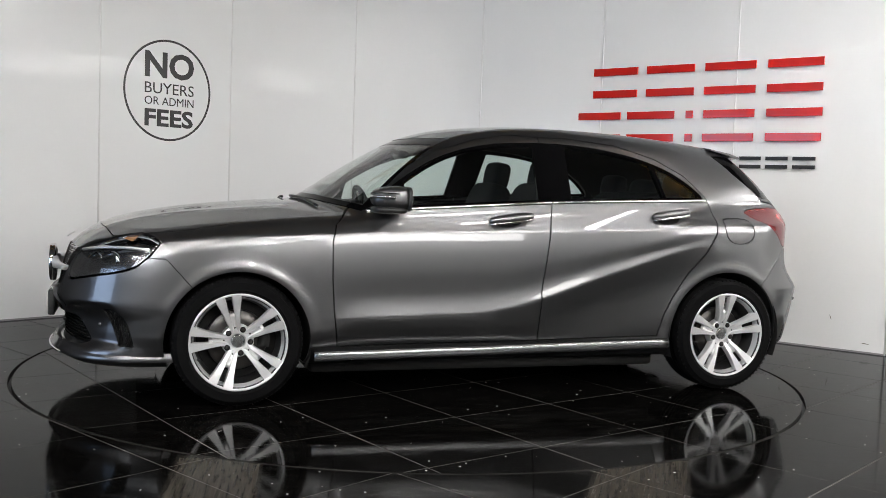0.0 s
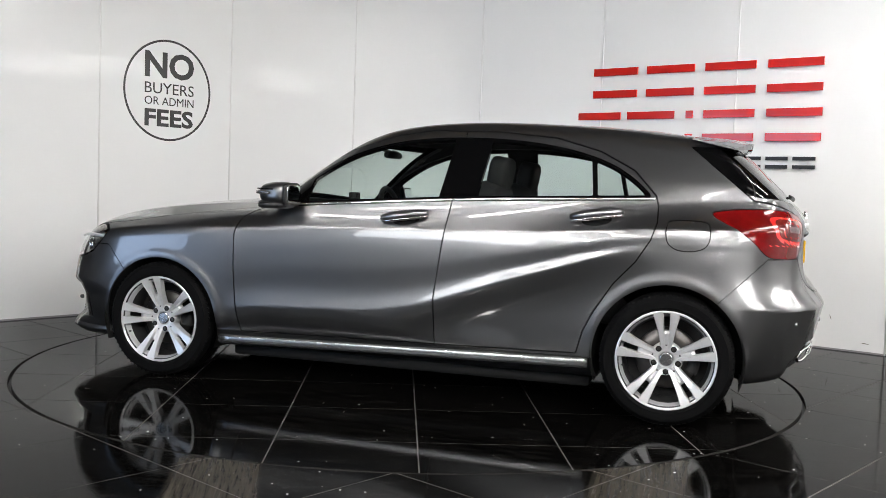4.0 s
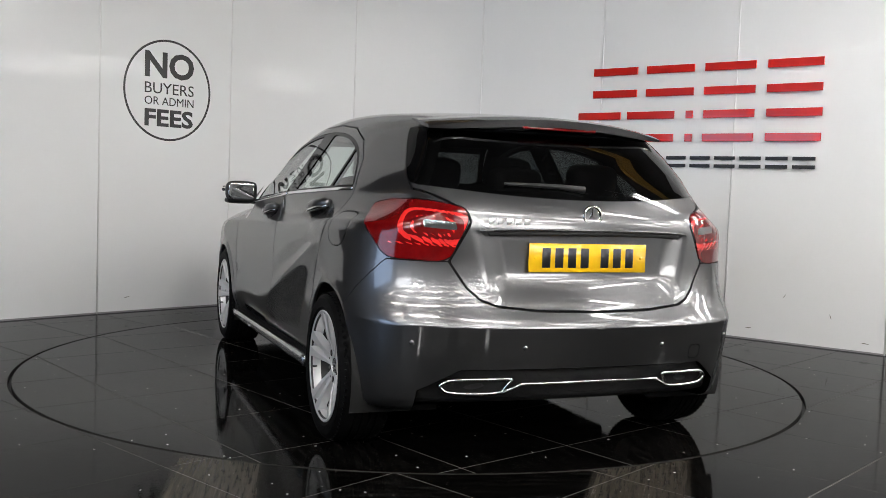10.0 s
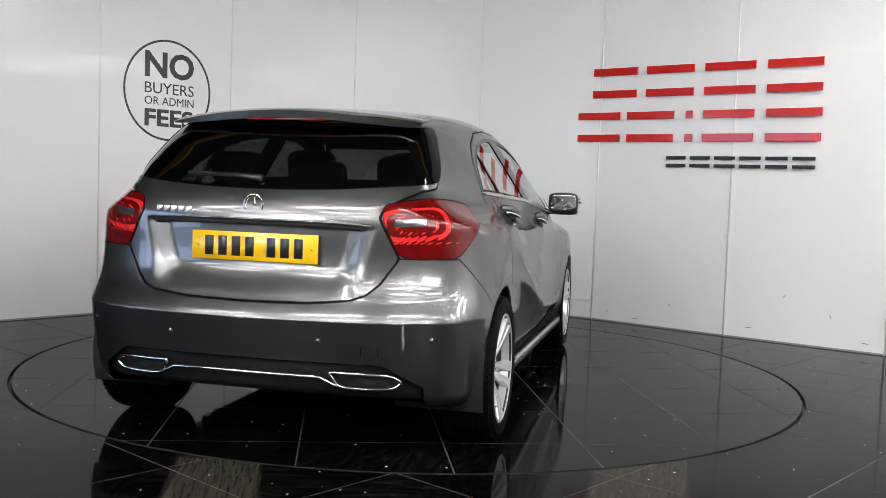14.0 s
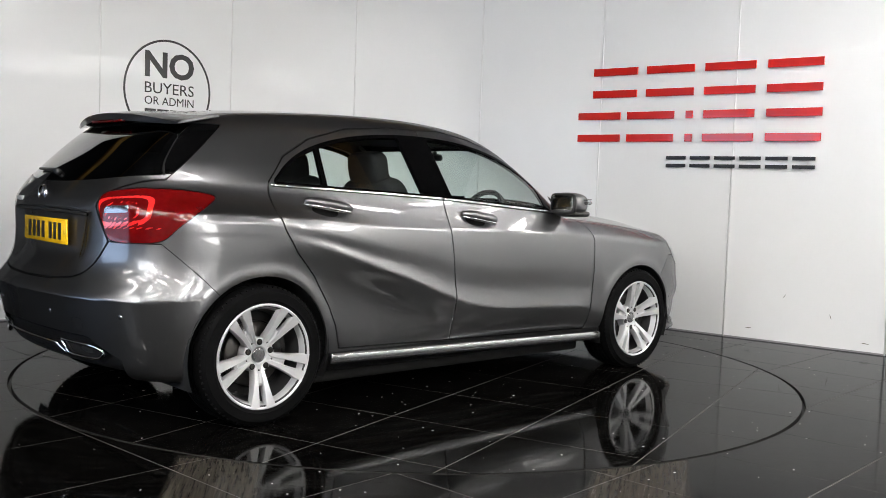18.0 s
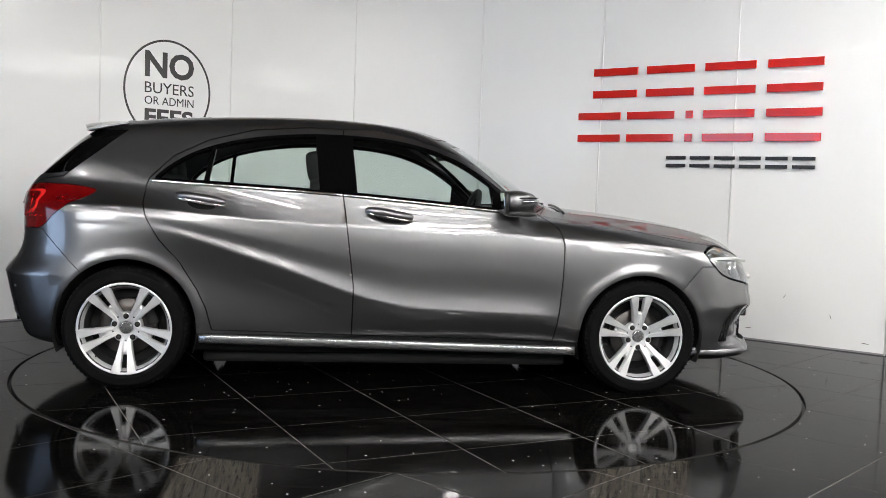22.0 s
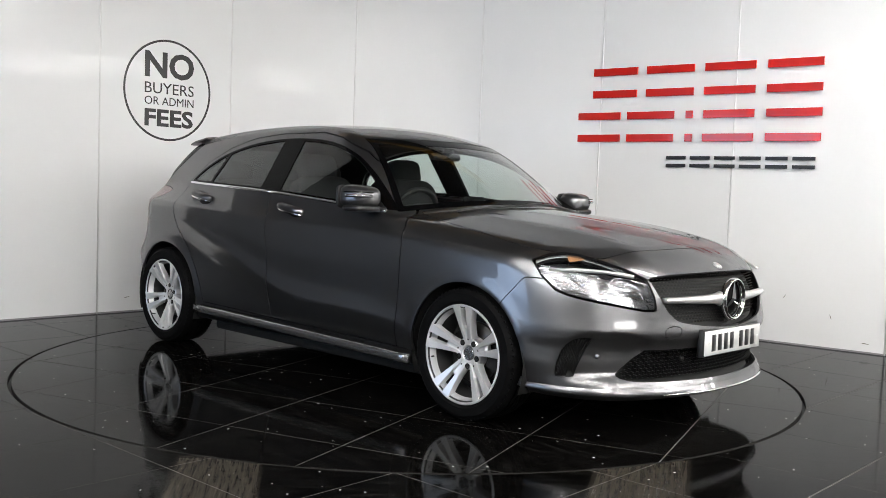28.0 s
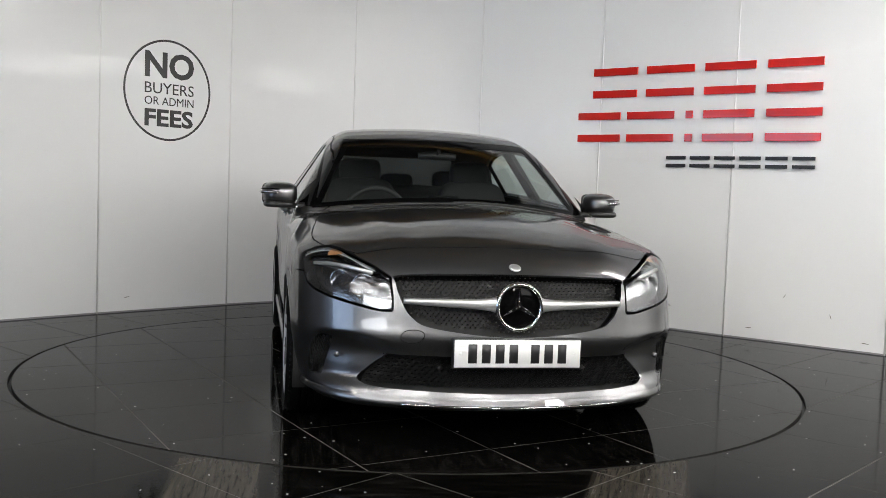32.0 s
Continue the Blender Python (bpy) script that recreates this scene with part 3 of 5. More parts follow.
def studio_light(x, y, z, w, h, glow, label):
    """A flat diffused light panel on a stand, turned to the turntable."""
    L = tagged(new("studio_light"), label, "studio light", group="studio lights")
    part("case", box(-w / 2, -0.08, -h / 2, w / 2, 0.0, h / 2, 0.01), BLACK_PLASTIC, L)
    part("diffuser", box(-w / 2 + 0.03, -0.001, -h / 2 + 0.03, w / 2 - 0.03, 0.006, h / 2 - 0.03), glow, L, "glowing white diffuser", smooth=False)
    part("pole", tube([(0, -0.10, -z + 0.02), (0, -0.10, 0)], 0.02, 10), BLACK_PLASTIC, L)
    for a in (0, 120, 240):
        d = Matrix.Rotation(radians(a), 3, "Z") @ Vector((0, -0.7, 0))
        part("stand_leg", tube([(0, -0.10, -z + 0.5), (d.x, d.y - 0.10, -z + 0.012)], 0.012, 8), BLACK_PLASTIC, L)
    L.matrix_basis = pose(x, y, z, 0, 0, math.degrees(math.atan2(-y, -x)) - 90)
    return L


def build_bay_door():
    """An assumed, unseen roller door; its slats glow in place of cool daylight."""
    door = tagged(new("door_1"), "assumed closed roller door out of view, its slats glowing as stand-in daylight", "door", kind="structure")
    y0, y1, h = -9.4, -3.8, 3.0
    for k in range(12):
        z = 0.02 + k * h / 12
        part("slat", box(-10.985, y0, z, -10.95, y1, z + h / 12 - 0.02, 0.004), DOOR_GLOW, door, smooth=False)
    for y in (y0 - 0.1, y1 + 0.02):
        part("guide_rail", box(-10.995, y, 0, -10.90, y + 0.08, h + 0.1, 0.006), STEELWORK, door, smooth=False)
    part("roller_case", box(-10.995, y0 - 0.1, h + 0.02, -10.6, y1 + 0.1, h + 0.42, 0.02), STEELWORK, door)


def build_hall():
    big, small = "added large white fill light panel on a black stand, out of view", "small bright work light on a black stand"
    # the two large panels are added, unseen fill for the general light level
    studio_light(-4.4, -7.2, 2.45, 2.2, 1.5, COOL_FILL_GLOW, big)
    studio_light(4.4, -7.2, 2.45, 2.2, 1.5, FILL_GLOW, big)
    studio_light(1.9, -6.9, 2.45, 0.20, 0.34, SPOT_GLOW, small)
    studio_light(-2.6, -6.9, 2.45, 0.20, 0.34, SPOT_GLOW, small)
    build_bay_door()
    tagged(part("ceiling", box(-11, -11.9, WALL_TOP, 11, 7, WALL_TOP + 0.2), CEILING, None, smooth=False), "dark ceiling of the hall", "ceiling", kind="structure")
    # unseen walls close the hall; their grey is lifted to brighten the car's nose
    for name, b in (("wall_south", (-11, -11.9, 0, 11, -11.7, WALL_TOP)), ("wall_west", (-11.2, -11.9, 0, -11, 7, WALL_TOP)), ("wall_far", (-11, 7, 0, 11, 7.2, WALL_TOP))):
        tagged(part(name, box(*b), BACKWALL, None, smooth=False), "assumed plain grey hall wall out of view", "wall", kind="structure")
    # unseen wall, set close and white to throw light on the car's right flank
    tagged(part("wall_east", box(8.6, -11.7, 0, 8.8, 7, WALL_TOP), EASTWALL, None, smooth=False), "assumed white hall wall out of view that bounces light", "wall", kind="structure")
    for y in (-10.4, -7.8, -4.4, -0.6, 2.2):
        beam = tagged(new("roof_beam"), "ochre painted steel roof beam under the ceiling", "beam", group="roof beams")
        part("web", box(-10.9, y - 0.01, WALL_TOP - 0.28, 10.9, y + 0.01, WALL_TOP), OCHRE, beam, smooth=False)
        part("flange", box(-10.9, y - 0.08, WALL_TOP - 0.30, 10.9, y + 0.08, WALL_TOP - 0.275), OCHRE, beam, smooth=False)
    first = {}
    for x, y, z, t in LIGHT_PLAN:
        if z not in first:
            first[z] = tube_light(x, y, z, t)
        else:
            copy_thing(first[z], pose(x, y, z, 0, 0, t))


LIGHT_PLAN = [(x, y, 3.4, 90) for y in (-3.9, -5.1, -6.6, -8.6) for x in (-3.3, -1.1, 1.1, 3.3)]
LIGHT_PLAN += [(x, y, 2.9, 90) for x in (5.2, 7.0) for y in (-3.6, -2.9, -2.2, -1.5, -0.8, -0.1)] + [(3.4, -2.6, 3.4, 90), (3.4, -1.3, 3.4, 90), (-5.6, -5.4, 3.4, 0)]

build_walls()
build_signs()
build_floor()
turntable = build_turntable()
build_hall()


# ---- the car: one skin from profile curves, cut into its panels ----
def spl(xs, ys):
    """A natural cubic spline, straight beyond its ends."""
    x, y = np.array(xs, float), np.array(ys, float)
    if x[0] > x[-1]:
        x, y = x[::-1], y[::-1]
    n = len(x)
    h = np.diff(x)
    A, r = np.eye(n), np.zeros(n)
    for i in range(1, n - 1):
        A[i, i - 1:i + 2] = h[i - 1], 2 * (h[i - 1] + h[i]), h[i]
        r[i] = 6 * ((y[i + 1] - y[i]) / h[i] - (y[i] - y[i - 1]) / h[i - 1])
    M = np.linalg.solve(A, r)

    def f(q):
        q = np.asarray(q, float)
        i = np.clip(np.searchsorted(x, q) - 1, 0, n - 2)
        t0, t1, hh = q - x[i], x[i + 1] - q, h[i]
        v = M[i] * t1 ** 3 / (6 * hh) + M[i + 1] * t0 ** 3 / (6 * hh) + (y[i] / hh - M[i] * hh / 6) * t1 + (y[i + 1] / hh - M[i + 1] * hh / 6) * t0
        s0 = (y[1] - y[0]) / h[0] - h[0] * M[1] / 6
        s1 = (y[-1] - y[-2]) / h[-1] + h[-1] * M[-2] / 6
        v = np.where(q < x[0], y[0] + (q - x[0]) * s0, v)
        return np.where(q > x[-1], y[-1] + (q - x[-1]) * s1, v)
    return f


def step(a, b, q):
    t = np.clip((q - a) / (b - a), 0, 1)
    return t * t * (3 - 2 * t)


def smax(a, b, k):
    h = np.maximum(k - np.abs(a - b), 0) / k
    return np.maximum(a, b) + h * h * k / 4


def ladder(z, Z, S, crease=(), lean=None):
    """A smooth curve through the rungs (Z, S), which may differ point by point; at a crease it keeps an edge."""
    sec = [(S[i + 1] - S[i]) / (Z[i + 1] - Z[i]) for i in range(len(Z) - 1)]
    lo, hi = [], []
    for i in range(len(Z)):
        if i == 0 or i == len(Z) - 1:
            m = sec[0] if i == 0 else sec[-1]
            lo.append(m), hi.append(m)
        elif i in crease:
            lo.append(sec[i - 1]), hi.append(sec[i])
        else:
            m = (sec[i - 1] * (Z[i + 1] - Z[i]) + sec[i] * (Z[i] - Z[i - 1])) / (Z[i + 1] - Z[i - 1])
            lo.append(m), hi.append(m)
    for i, (m0, m1) in (lean or {}).items():
        lo[i], hi[i] = m0, m1
    out = S[0] + (z - Z[0]) * hi[0]
    for i in range(len(Z) - 1):
        h = Z[i + 1] - Z[i]
        t = (z - Z[i]) / h
        v = (1 + 2 * t) * (1 - t) ** 2 * S[i] + t * (1 - t) ** 2 * h * hi[i] + t * t * (3 - 2 * t) * S[i + 1] + t * t * (t - 1) * h * lo[i + 1]
        out = np.where(z >= Z[i], v, out)
    return np.where(z > Z[-1], S[-1] + (z - Z[-1]) * lo[-1], out)


AXLE, WHEEL_Z = 1.3495, 0.312
ARCH_F, ARCH_R = (AXLE, 0.303, 0.344), (-AXLE, 0.316, 0.348)

wide = spl([-2.2, -1.95, -1.7, -1.35, -0.9, 0.0, 0.9, 1.35, 1.7, 1.95, 2.25], [0.74, 0.82, 0.867, 0.890, 0.885, 0.880, 0.882, 0.890, 0.870, 0.835, 0.76])
belt = spl([-2.0, -1.28, -0.28, 0.4, 0.75, 1.0, 1.4, 1.8, 2.2], [1.075, 1.061, 1.020, 0.974, 0.944, 0.925, 0.885, 0.82, 0.73])
belt_in = spl([-2.0, -1.6, -1.2, -0.6, 0.0, 0.7, 1.2, 2.2], [0.22, 0.185, 0.125, 0.072, 0.055, 0.050, 0.06, 0.06])
shoulder = spl([-2.0, -1.3, -0.77, -0.27, 0.4, 0.96, 1.5, 1.75, 2.2], [0.93, 0.925, 0.885, 0.866, 0.850, 0.832, 0.804, 0.775, 0.70])
dropline = spl([-1.6, -1.1, -0.8, -0.5, -0.2, 0.1, 0.4, 0.9, 1.6], [0.86, 0.800, 0.712, 0.615, 0.510, 0.447, 0.432, 0.415, 0.40])
rail = spl([-1.9, -1.5, -1.0, -0.5, 0.0, 0.5, 1.0], [0.47, 0.525, 0.575, 0.595, 0.600, 0.605, 0.63])
nose_top = spl([0.6, 1.07, 1.33, 1.65, 1.96, 2.1, 2.2, 2.3], [1.005, 0.985, 0.962, 0.922, 0.848, 0.787, 0.722, 0.64])
screen = spl([-1.9, -1.6, -1.38, -1.02, -0.67, -0.3, 0.025, 0.238, 0.380, 0.555, 0.718, 0.985, 1.235], [1.318, 1.374, 1.405, 1.437, 1.453, 1.455, 1.434, 1.396, 1.347, 1.258, 1.158, 0.980, 0.82])
sweep_in = spl([-1.9, -1.2, -0.4, 0.2, 0.9, 1.5, 2.2], [-0.12, -0.08, 0.0, 0.24, 0.34, 0.12, 0.0])
nose = spl([0.10, 0.19, 0.225, 0.27, 0.34, 0.41, 0.45, 0.52, 0.6, 0.68, 0.75, 0.85], [2.17, 2.222, 2.228, 2.205, 2.200, 2.208, 2.233, 2.231, 2.216, 2.195, 2.166, 2.10])
tail_up = spl([0.50, 0.575, 0.64, 0.76, 0.9, 0.96, 1.02, 1.08, 1.2, 1.3, 1.42], [-2.105, -2.092, -2.045, -2.005, -2.005, -1.998, -1.965, -1.915, -1.795, -1.695, -1.58])
tail_low = spl([0.15, 0.25, 0.38, 0.48, 0.58, 0.70], [-1.975, -2.015, -2.055, -2.078, -2.100, -2.13])


def tail(z):
    """The rear face; two surfaces meet in the bumper's crease."""
    return np.maximum(tail_up(z), tail_low(z))


under = spl([-2.2, -1.8, -1.0, 1.0, 1.8, 2.3], [0.27, 0.22, 0.19, 0.185, 0.175, 0.175])


def side_y(x, z):
    w = wide(x)
    zs = shoulder(x)
    zb = np.maximum(belt(x), zs + 0.05)
    zc = np.clip(dropline(x), 0.40, zs - 0.10)
    a = step(-1.42, -0.75, x) * (1 - step(0.72, 1.0, x))
    zl = np.maximum(zc - 0.12, 0.33)
    zl = np.minimum(zl, zc - 0.05)
    one = np.ones_like(x)
    h = zs - zc
    Z = [0.16 * one, 0.27 * one, zl, zc, zc + 0.24 * h, zc + 0.56 * h, zs, zb, 1.36 * one]
    S = [-0.075 * one, -0.034 - 0.014 * a, -0.010 - 0.011 * a, -0.001 + 0.006 * a, 0.001 - 0.006 * a, 0.001 - 0.003 * a, -0.012 * one, -belt_in(x), rail(x) - w]
    sb = (-belt_in(x) + 0.012) / (zb - zs)
    lean = {3: (0.02 + 0.11 * a, 0.02 - 0.165 * a), 4: (-0.03 * a + 0.01, -0.03 * a + 0.01), 5: (-0.012 * one, -0.012 * one), 6: (-0.15 * one, 1.35 * sb), 7: (0.55 * sb, (rail(x) - w + belt_in(x)) / (1.36 - zb))}
    y = w + sum(ladder(z + d, Z, S, lean=lean) for d in (-0.006, 0.0, 0.006)) / 3
    y = y - 0.044 * step(0.64, 0.96, z) * (1 - step(0.97, 1.16, z)) * (1 - step(-1.75, -0.95, x))
    for cx, cz, r in (ARCH_F, ARCH_R):
        d = np.hypot(x - cx, z - cz)
        y = y + 0.0055 * np.exp(-((d - r - 0.015) / 0.032) ** 2) * step(0.15, 0.3, z)
    return y


def top_z(x, y):
    q = x + sweep_in(x) * y * y
    t = smax(nose_top(q), screen(q), 0.03)
    c = 0.115 + 0.015 * step(1.0, 1.6, x)
    ridge = 0.007 * np.exp(-((np.abs(y) - (0.52 - 0.10 * (x - 1.0))) / 0.09) ** 2) * step(0.95, 1.2, x) * (1 - step(1.95, 2.1, x))
    return t - c * y * y + ridge


def skin(x, y, z):
    """Below zero inside the body."""
    y = np.abs(y)
    f = y - side_y(x, z)
    zt = 0.412 + 0.045 * step(0.42, 0.66, y)
    channel = step(0.250, 0.300, z) * (1 - step(zt - 0.012, zt + 0.030, z))
    front = x + 0.034 * channel * step(0.44, 0.56, y) * (1 - step(0.745, 0.80, y)) - (nose(z) - 0.34 * y * y - 0.40 * y ** 6)
    r = tail(z)
    pocket = (1 - step(0.36, 0.49, y + 0.25 * (0.9 - z))) * step(0.645, 0.76, z) * (1 - step(0.905, 0.925, z))
    r = r + 0.036 * pocket
    back = (r + 0.21 * y * y + 0.45 * y ** 6) - x
    f = smax(f, z - top_z(x, y), 0.085)
    f = smax(f, front * 0.92, 0.14)
    f = smax(f, back * 0.9, 0.11)
    return smax(f, under(x) - z, 0.05)


def shell(nx, nt, cap):
    """The half skin (y >= 0) as triangles, met by rays from a spine."""
    sx = np.concatenate([np.full(cap, -1.42), np.linspace(-1.42, 1.55, nx), np.full(cap, 1.55)])
    ph = np.concatenate([np.linspace(-math.pi / 2, 0, cap, endpoint=False), np.zeros(nx), np.linspace(0, math.pi / 2, cap + 1)[1:]])
    th = np.linspace(0, math.pi, nt)
    SX, TH = np.meshgrid(sx, th, indexing="ij")
    PH = np.meshgrid(ph, th, indexing="ij")[0]
    D = np.stack([np.sin(PH), np.cos(PH) * np.sin(TH), -np.cos(PH) * np.cos(TH)], -1).reshape(-1, 3)
    D[np.abs(D[:, 1]) < 1e-9, 1] = 0
    O = np.stack([SX, 0 * SX, 0 * SX + 0.60], -1).reshape(-1, 3)
    lo, hi = np.full(len(O), 0.02), np.full(len(O), 1.35)
    for _ in range(17):
        mid = (lo + hi) / 2
        p = O + D * mid[:, None]
        ins = skin(p[:, 0], p[:, 1], p[:, 2]) < 0
        lo, hi = np.where(ins, mid, lo), np.where(ins, hi, mid)
    V = O + D * ((lo + hi) / 2)[:, None]
    e = 2e-3
    N = np.stack([skin(V[:, 0] + e, V[:, 1], V[:, 2]) - skin(V[:, 0] - e, V[:, 1], V[:, 2]),
                  skin(V[:, 0], V[:, 1] + e, V[:, 2]) - skin(V[:, 0], V[:, 1] - e, V[:, 2]),
                  skin(V[:, 0], V[:, 1], V[:, 2] + e) - skin(V[:, 0], V[:, 1], V[:, 2] - e)], 1)
    N[np.abs(V[:, 1]) < 1e-6, 1] = 0
    N /= np.linalg.norm(N, axis=1, keepdims=True) + 1e-12
    i, j = np.meshgrid(np.arange(len(sx) - 1), np.arange(nt - 1), indexing="ij")
    q = lambda a, b: (a * nt + b).ravel()
    T = np.concatenate([np.stack([q(i, j), q(i + 1, j), q(i + 1, j + 1)], 1), np.stack([q(i, j), q(i + 1, j + 1), q(i, j + 1)], 1)])
    c = np.cross(V[T[:, 1]] - V[T[:, 0]], V[T[:, 2]] - V[T[:, 0]])
    a = np.linalg.norm(c, axis=1)
    flip = (c * N[T].mean(1)).sum(1) < 0
    T[flip] = T[flip][:, ::-1]
    return V, N, T[a > 1e-12]


class Cutter:
    """What is left of the skin as panels are taken out of it."""

    def __init__(self, mesh):
        self.rest = mesh

    def take(self, field, gap=0.0025):
        V = self.rest[0]
        g = field(V[:, 0], V[:, 1], V[:, 2])
        got = clip(self.rest, g + gap)
        self.rest = clip(self.rest, -g + gap)
        return got


def side_outline(points, n=60):
    return smooth_line(points, n, closed=True)


def panel(name, mesh, material, parent, depth=0.012, label="", centre=False):
    """Mirrors a half panel into one part (centre) or gives a left and a right part."""
    m = rim(mesh, depth) if depth else mesh
    if centre:
        return [part(name, joined(m, mirrored(m)), material, parent, label)]
    return [part(name, m, material, parent, label), part(name, mirrored(m), material, parent, label)]


GLASS_OUT = [(0.70, 0.985), (0.60, 1.065), (0.47, 1.158), (0.33, 1.236), (0.17, 1.292), (0.0, 1.326), (-0.2, 1.342), (-0.42, 1.343), (-0.65, 1.325), (-0.86, 1.287), (-1.03, 1.230), (-1.15, 1.160), (-1.235, 1.085)]


def build_car():
    car = tagged(new("car"), "dark grey metallic five-door hatchback with silver alloy wheels on the turntable", "car")
    cut = Cutter(shell(330, 250, 95))
    AND, OR, NOT = np.maximum, np.minimum, np.negative

    # wheel openings
    for cx, cz, r in (ARCH_F, ARCH_R):
        cut.take(lambda x, y, z: AND(np.hypot(x - cx, z - cz) - r, 0.45 - y), 0.0)
    # side glass band with its frame
    low = [(-1.235, 1.064), (-0.9, 1.050), (-0.28, 1.024), (0.1, 0.999), (0.4, 0.978), (0.74, 0.952)]
    band = np.array(list(smooth_line(GLASS_OUT, 60)) + low)
    dlo = lambda x, y, z: AND(poly_field(x, z, band), 0.4 - y)
    glass = cut.take(dlo, 0.0)
    G = Cutter(glass)
    inner = lambda x, y, z: poly_field(x, z, band)
    mid = lambda x, z: -0.305 - 0.10 * (z - 1.0)
    pane_f = lambda x, y, z: AND(AND(inner(x, y, z) + 0.016, (mid(x, z) + 0.112) - x), x - 0.52)
    pane_r = lambda x, y, z: AND(AND(inner(x, y, z) + 0.016, x - (mid(x, z) - 0.085)), -0.965 + 0.15 * (z - 1.05) - x)
    pane_q = lambda x, y, z: AND(inner(x, y, z) + 0.016, x - (-0.992 + 0.15 * (z - 1.05)))
    pf, pr, pq = G.take(pane_f, 0.001), G.take(pane_r, 0.001), G.take(pane_q, 0.001)
    panel("window_frame", offset(G.rest, -0.002), BLACK_GLOSS, car, 0.02, "gloss black window surround and pillar trim")
    for m in (pf, pr, pq):
        g = offset(m, -0.006)
        for p in panel("side_window", g, GLASS, car, 0.0, "lightly tinted side window"):
            p.visible_shadow = False
    # wind screen
    ws = lambda x, y, z: AND(AND(y - (0.735 - 0.52 * (z - 0.97)), z - (1.352 - 0.03 * y * y)), AND(0.05 - x, (1.004 - 0.10 * y * y) - z))
    scr = cut.take(lambda x, y, z: AND(ws(x, y, z), x - 0.99), 0.002)
    S = Cutter(scr)
    pane = S.take(lambda x, y, z: AND(AND(y - (0.705 - 0.52 * (z - 0.97)), z - (1.318 - 0.03 * y * y)), (1.026 - 0.10 * y * y) - z), 0.0)
    panel("screen_border", offset(S.rest, -0.002), BLACK_GLOSS, car, 0.01, "black ceramic border of the wind screen", True)
    panel("wind_screen", offset(pane, -0.003), GLASS, car, 0.0, "clear wind screen", True)[0].visible_shadow = False
    # rear window
    rw = lambda x, y, z: AND(AND(y - (0.634 - 0.50 * (z - 1.10)), z - 1.315), AND(x + 1.4, (1.046 + 0.10 * y * y) - z))
    rear = cut.take(rw, 0.002)
    panel("rear_window", offset(rear, -0.003), DARK_GLASS, car, 0.0, "dark privacy rear window", True)[0].visible_shadow = False
    # gloss black side blades of the rear window
    blade = cut.take(lambda x, y, z: AND(AND(x + 1.42 + 1.2 * (1.31 - z), z - 1.325), (1.052 + 0.10 * y * y) - z), 0.002)
    panel("window_blade", blade, BLACK_GLOSS, car, 0.012, "gloss black blade beside the rear window", True)
    # tail lamps
    tl = smooth_line([(0.66, 0.806), (0.60, 0.875), (0.562, 0.945), (0.575, 0.99), (0.63, 1.011), (0.80, 1.028), (0.975, 1.029), (1.11, 1.021), (1.214, 1.003), (1.198, 0.96), (1.15, 0.915), (1.08, 0.870), (0.99, 0.813), (0.85, 0.801)], 56, True)
    tail_f = lambda x, y, z: AND(poly_field(y + x + 2.0, z, tl), x + 1.4)
    lamp = cut.take(tail_f, 0.002)
    L = Cutter(lamp)
    white = L.take(lambda x, y, z: AND(AND(np.abs(y + x + 1.305) - 0.085, np.abs(z - 0.938 - 0.05 * (y + x + 1.3)) - 0.015), x + 1.5), 0.0)
    ring = lambda x, y, z, r, h: AND(np.abs((((y + x + 1.265) / 0.19) ** 4 + ((z - 0.934 - 0.06 * (y + x + 1.26)) / 0.060) ** 4) ** 0.25 - r) - h, x + 1.5)
    bandl = L.take(lambda x, y, z: OR(OR(ring(x, y, z, 0.92, 0.085), ring(x, y, z, 0.56, 0.045)), AND(np.abs(z - 0.862 - 0.02 * (y + x + 1.2)) - 0.004, np.abs(y + x + 1.2) - 0.19)), 0.0)
    a, b = panel("tail_lamp", L.rest, RED_LENS, car, 0.03, "glossy red tail lamp cluster")
    for k, side in ((0, a), (1, b)):
        m = (lambda q: q) if k == 0 else mirrored
        part("reversing_lens", m(offset(white, -0.001)), LAMP_SILVER, side, "clear grey lens")
        part("light_band", m(offset(bandl, -0.001)), RED_BRIGHT, side, "bright red light band")
    # head lamps
    hl = [(-1.638, 0.578), (-1.625, 0.63), (-1.58, 0.705), (-1.45, 0.745), (-1.29, 0.780), (-1.17, 0.802), (-1.07, 0.811), (-0.97, 0.800), (-0.875, 0.776), (-0.92, 0.715), (-1.0, 0.658), (-1.08, 0.636), (-1.19, 0.620), (-1.33, 0.604), (-1.475, 0.587), (-1.56, 0.577)]
    head_f = lambda x, y, z: AND(poly_field(y - x, z, hl), 1.4 - x)
    head = cut.take(head_f, 0.0055)
    covers = panel("head_lamp_cover", offset(head, -0.001), LAMP_GLASS, car, 0.0, "clear head lamp cover")
    for c in covers:
        c.visible_shadow = False
    panel("lamp_frame", rim_only(head, 0.034), LAMP_SILVER, car, 0.0)
    bowl = offset(head, -0.034)
    H = Cutter(bowl)
    amber = H.take(lambda x, y, z: AND(AND(np.abs(z - 0.780 + 0.1 * (y - x + 1.2)) - 0.015, np.abs(y - x + 1.15) - 0.06), 1.4 - x), 0.0)
    brow = spl([-1.64, -1.58, -1.45, -1.29, -1.17, -1.07, -0.97, -0.87], [0.60, 0.668, 0.705, 0.738, 0.757, 0.766, 0.757, 0.735])
    divider = H.take(lambda x, y, z: np.abs(z - brow(y - x)) - 0.006, 0.0)
    upper = H.take(lambda x, y, z: brow(y - x) - z, 0.0)
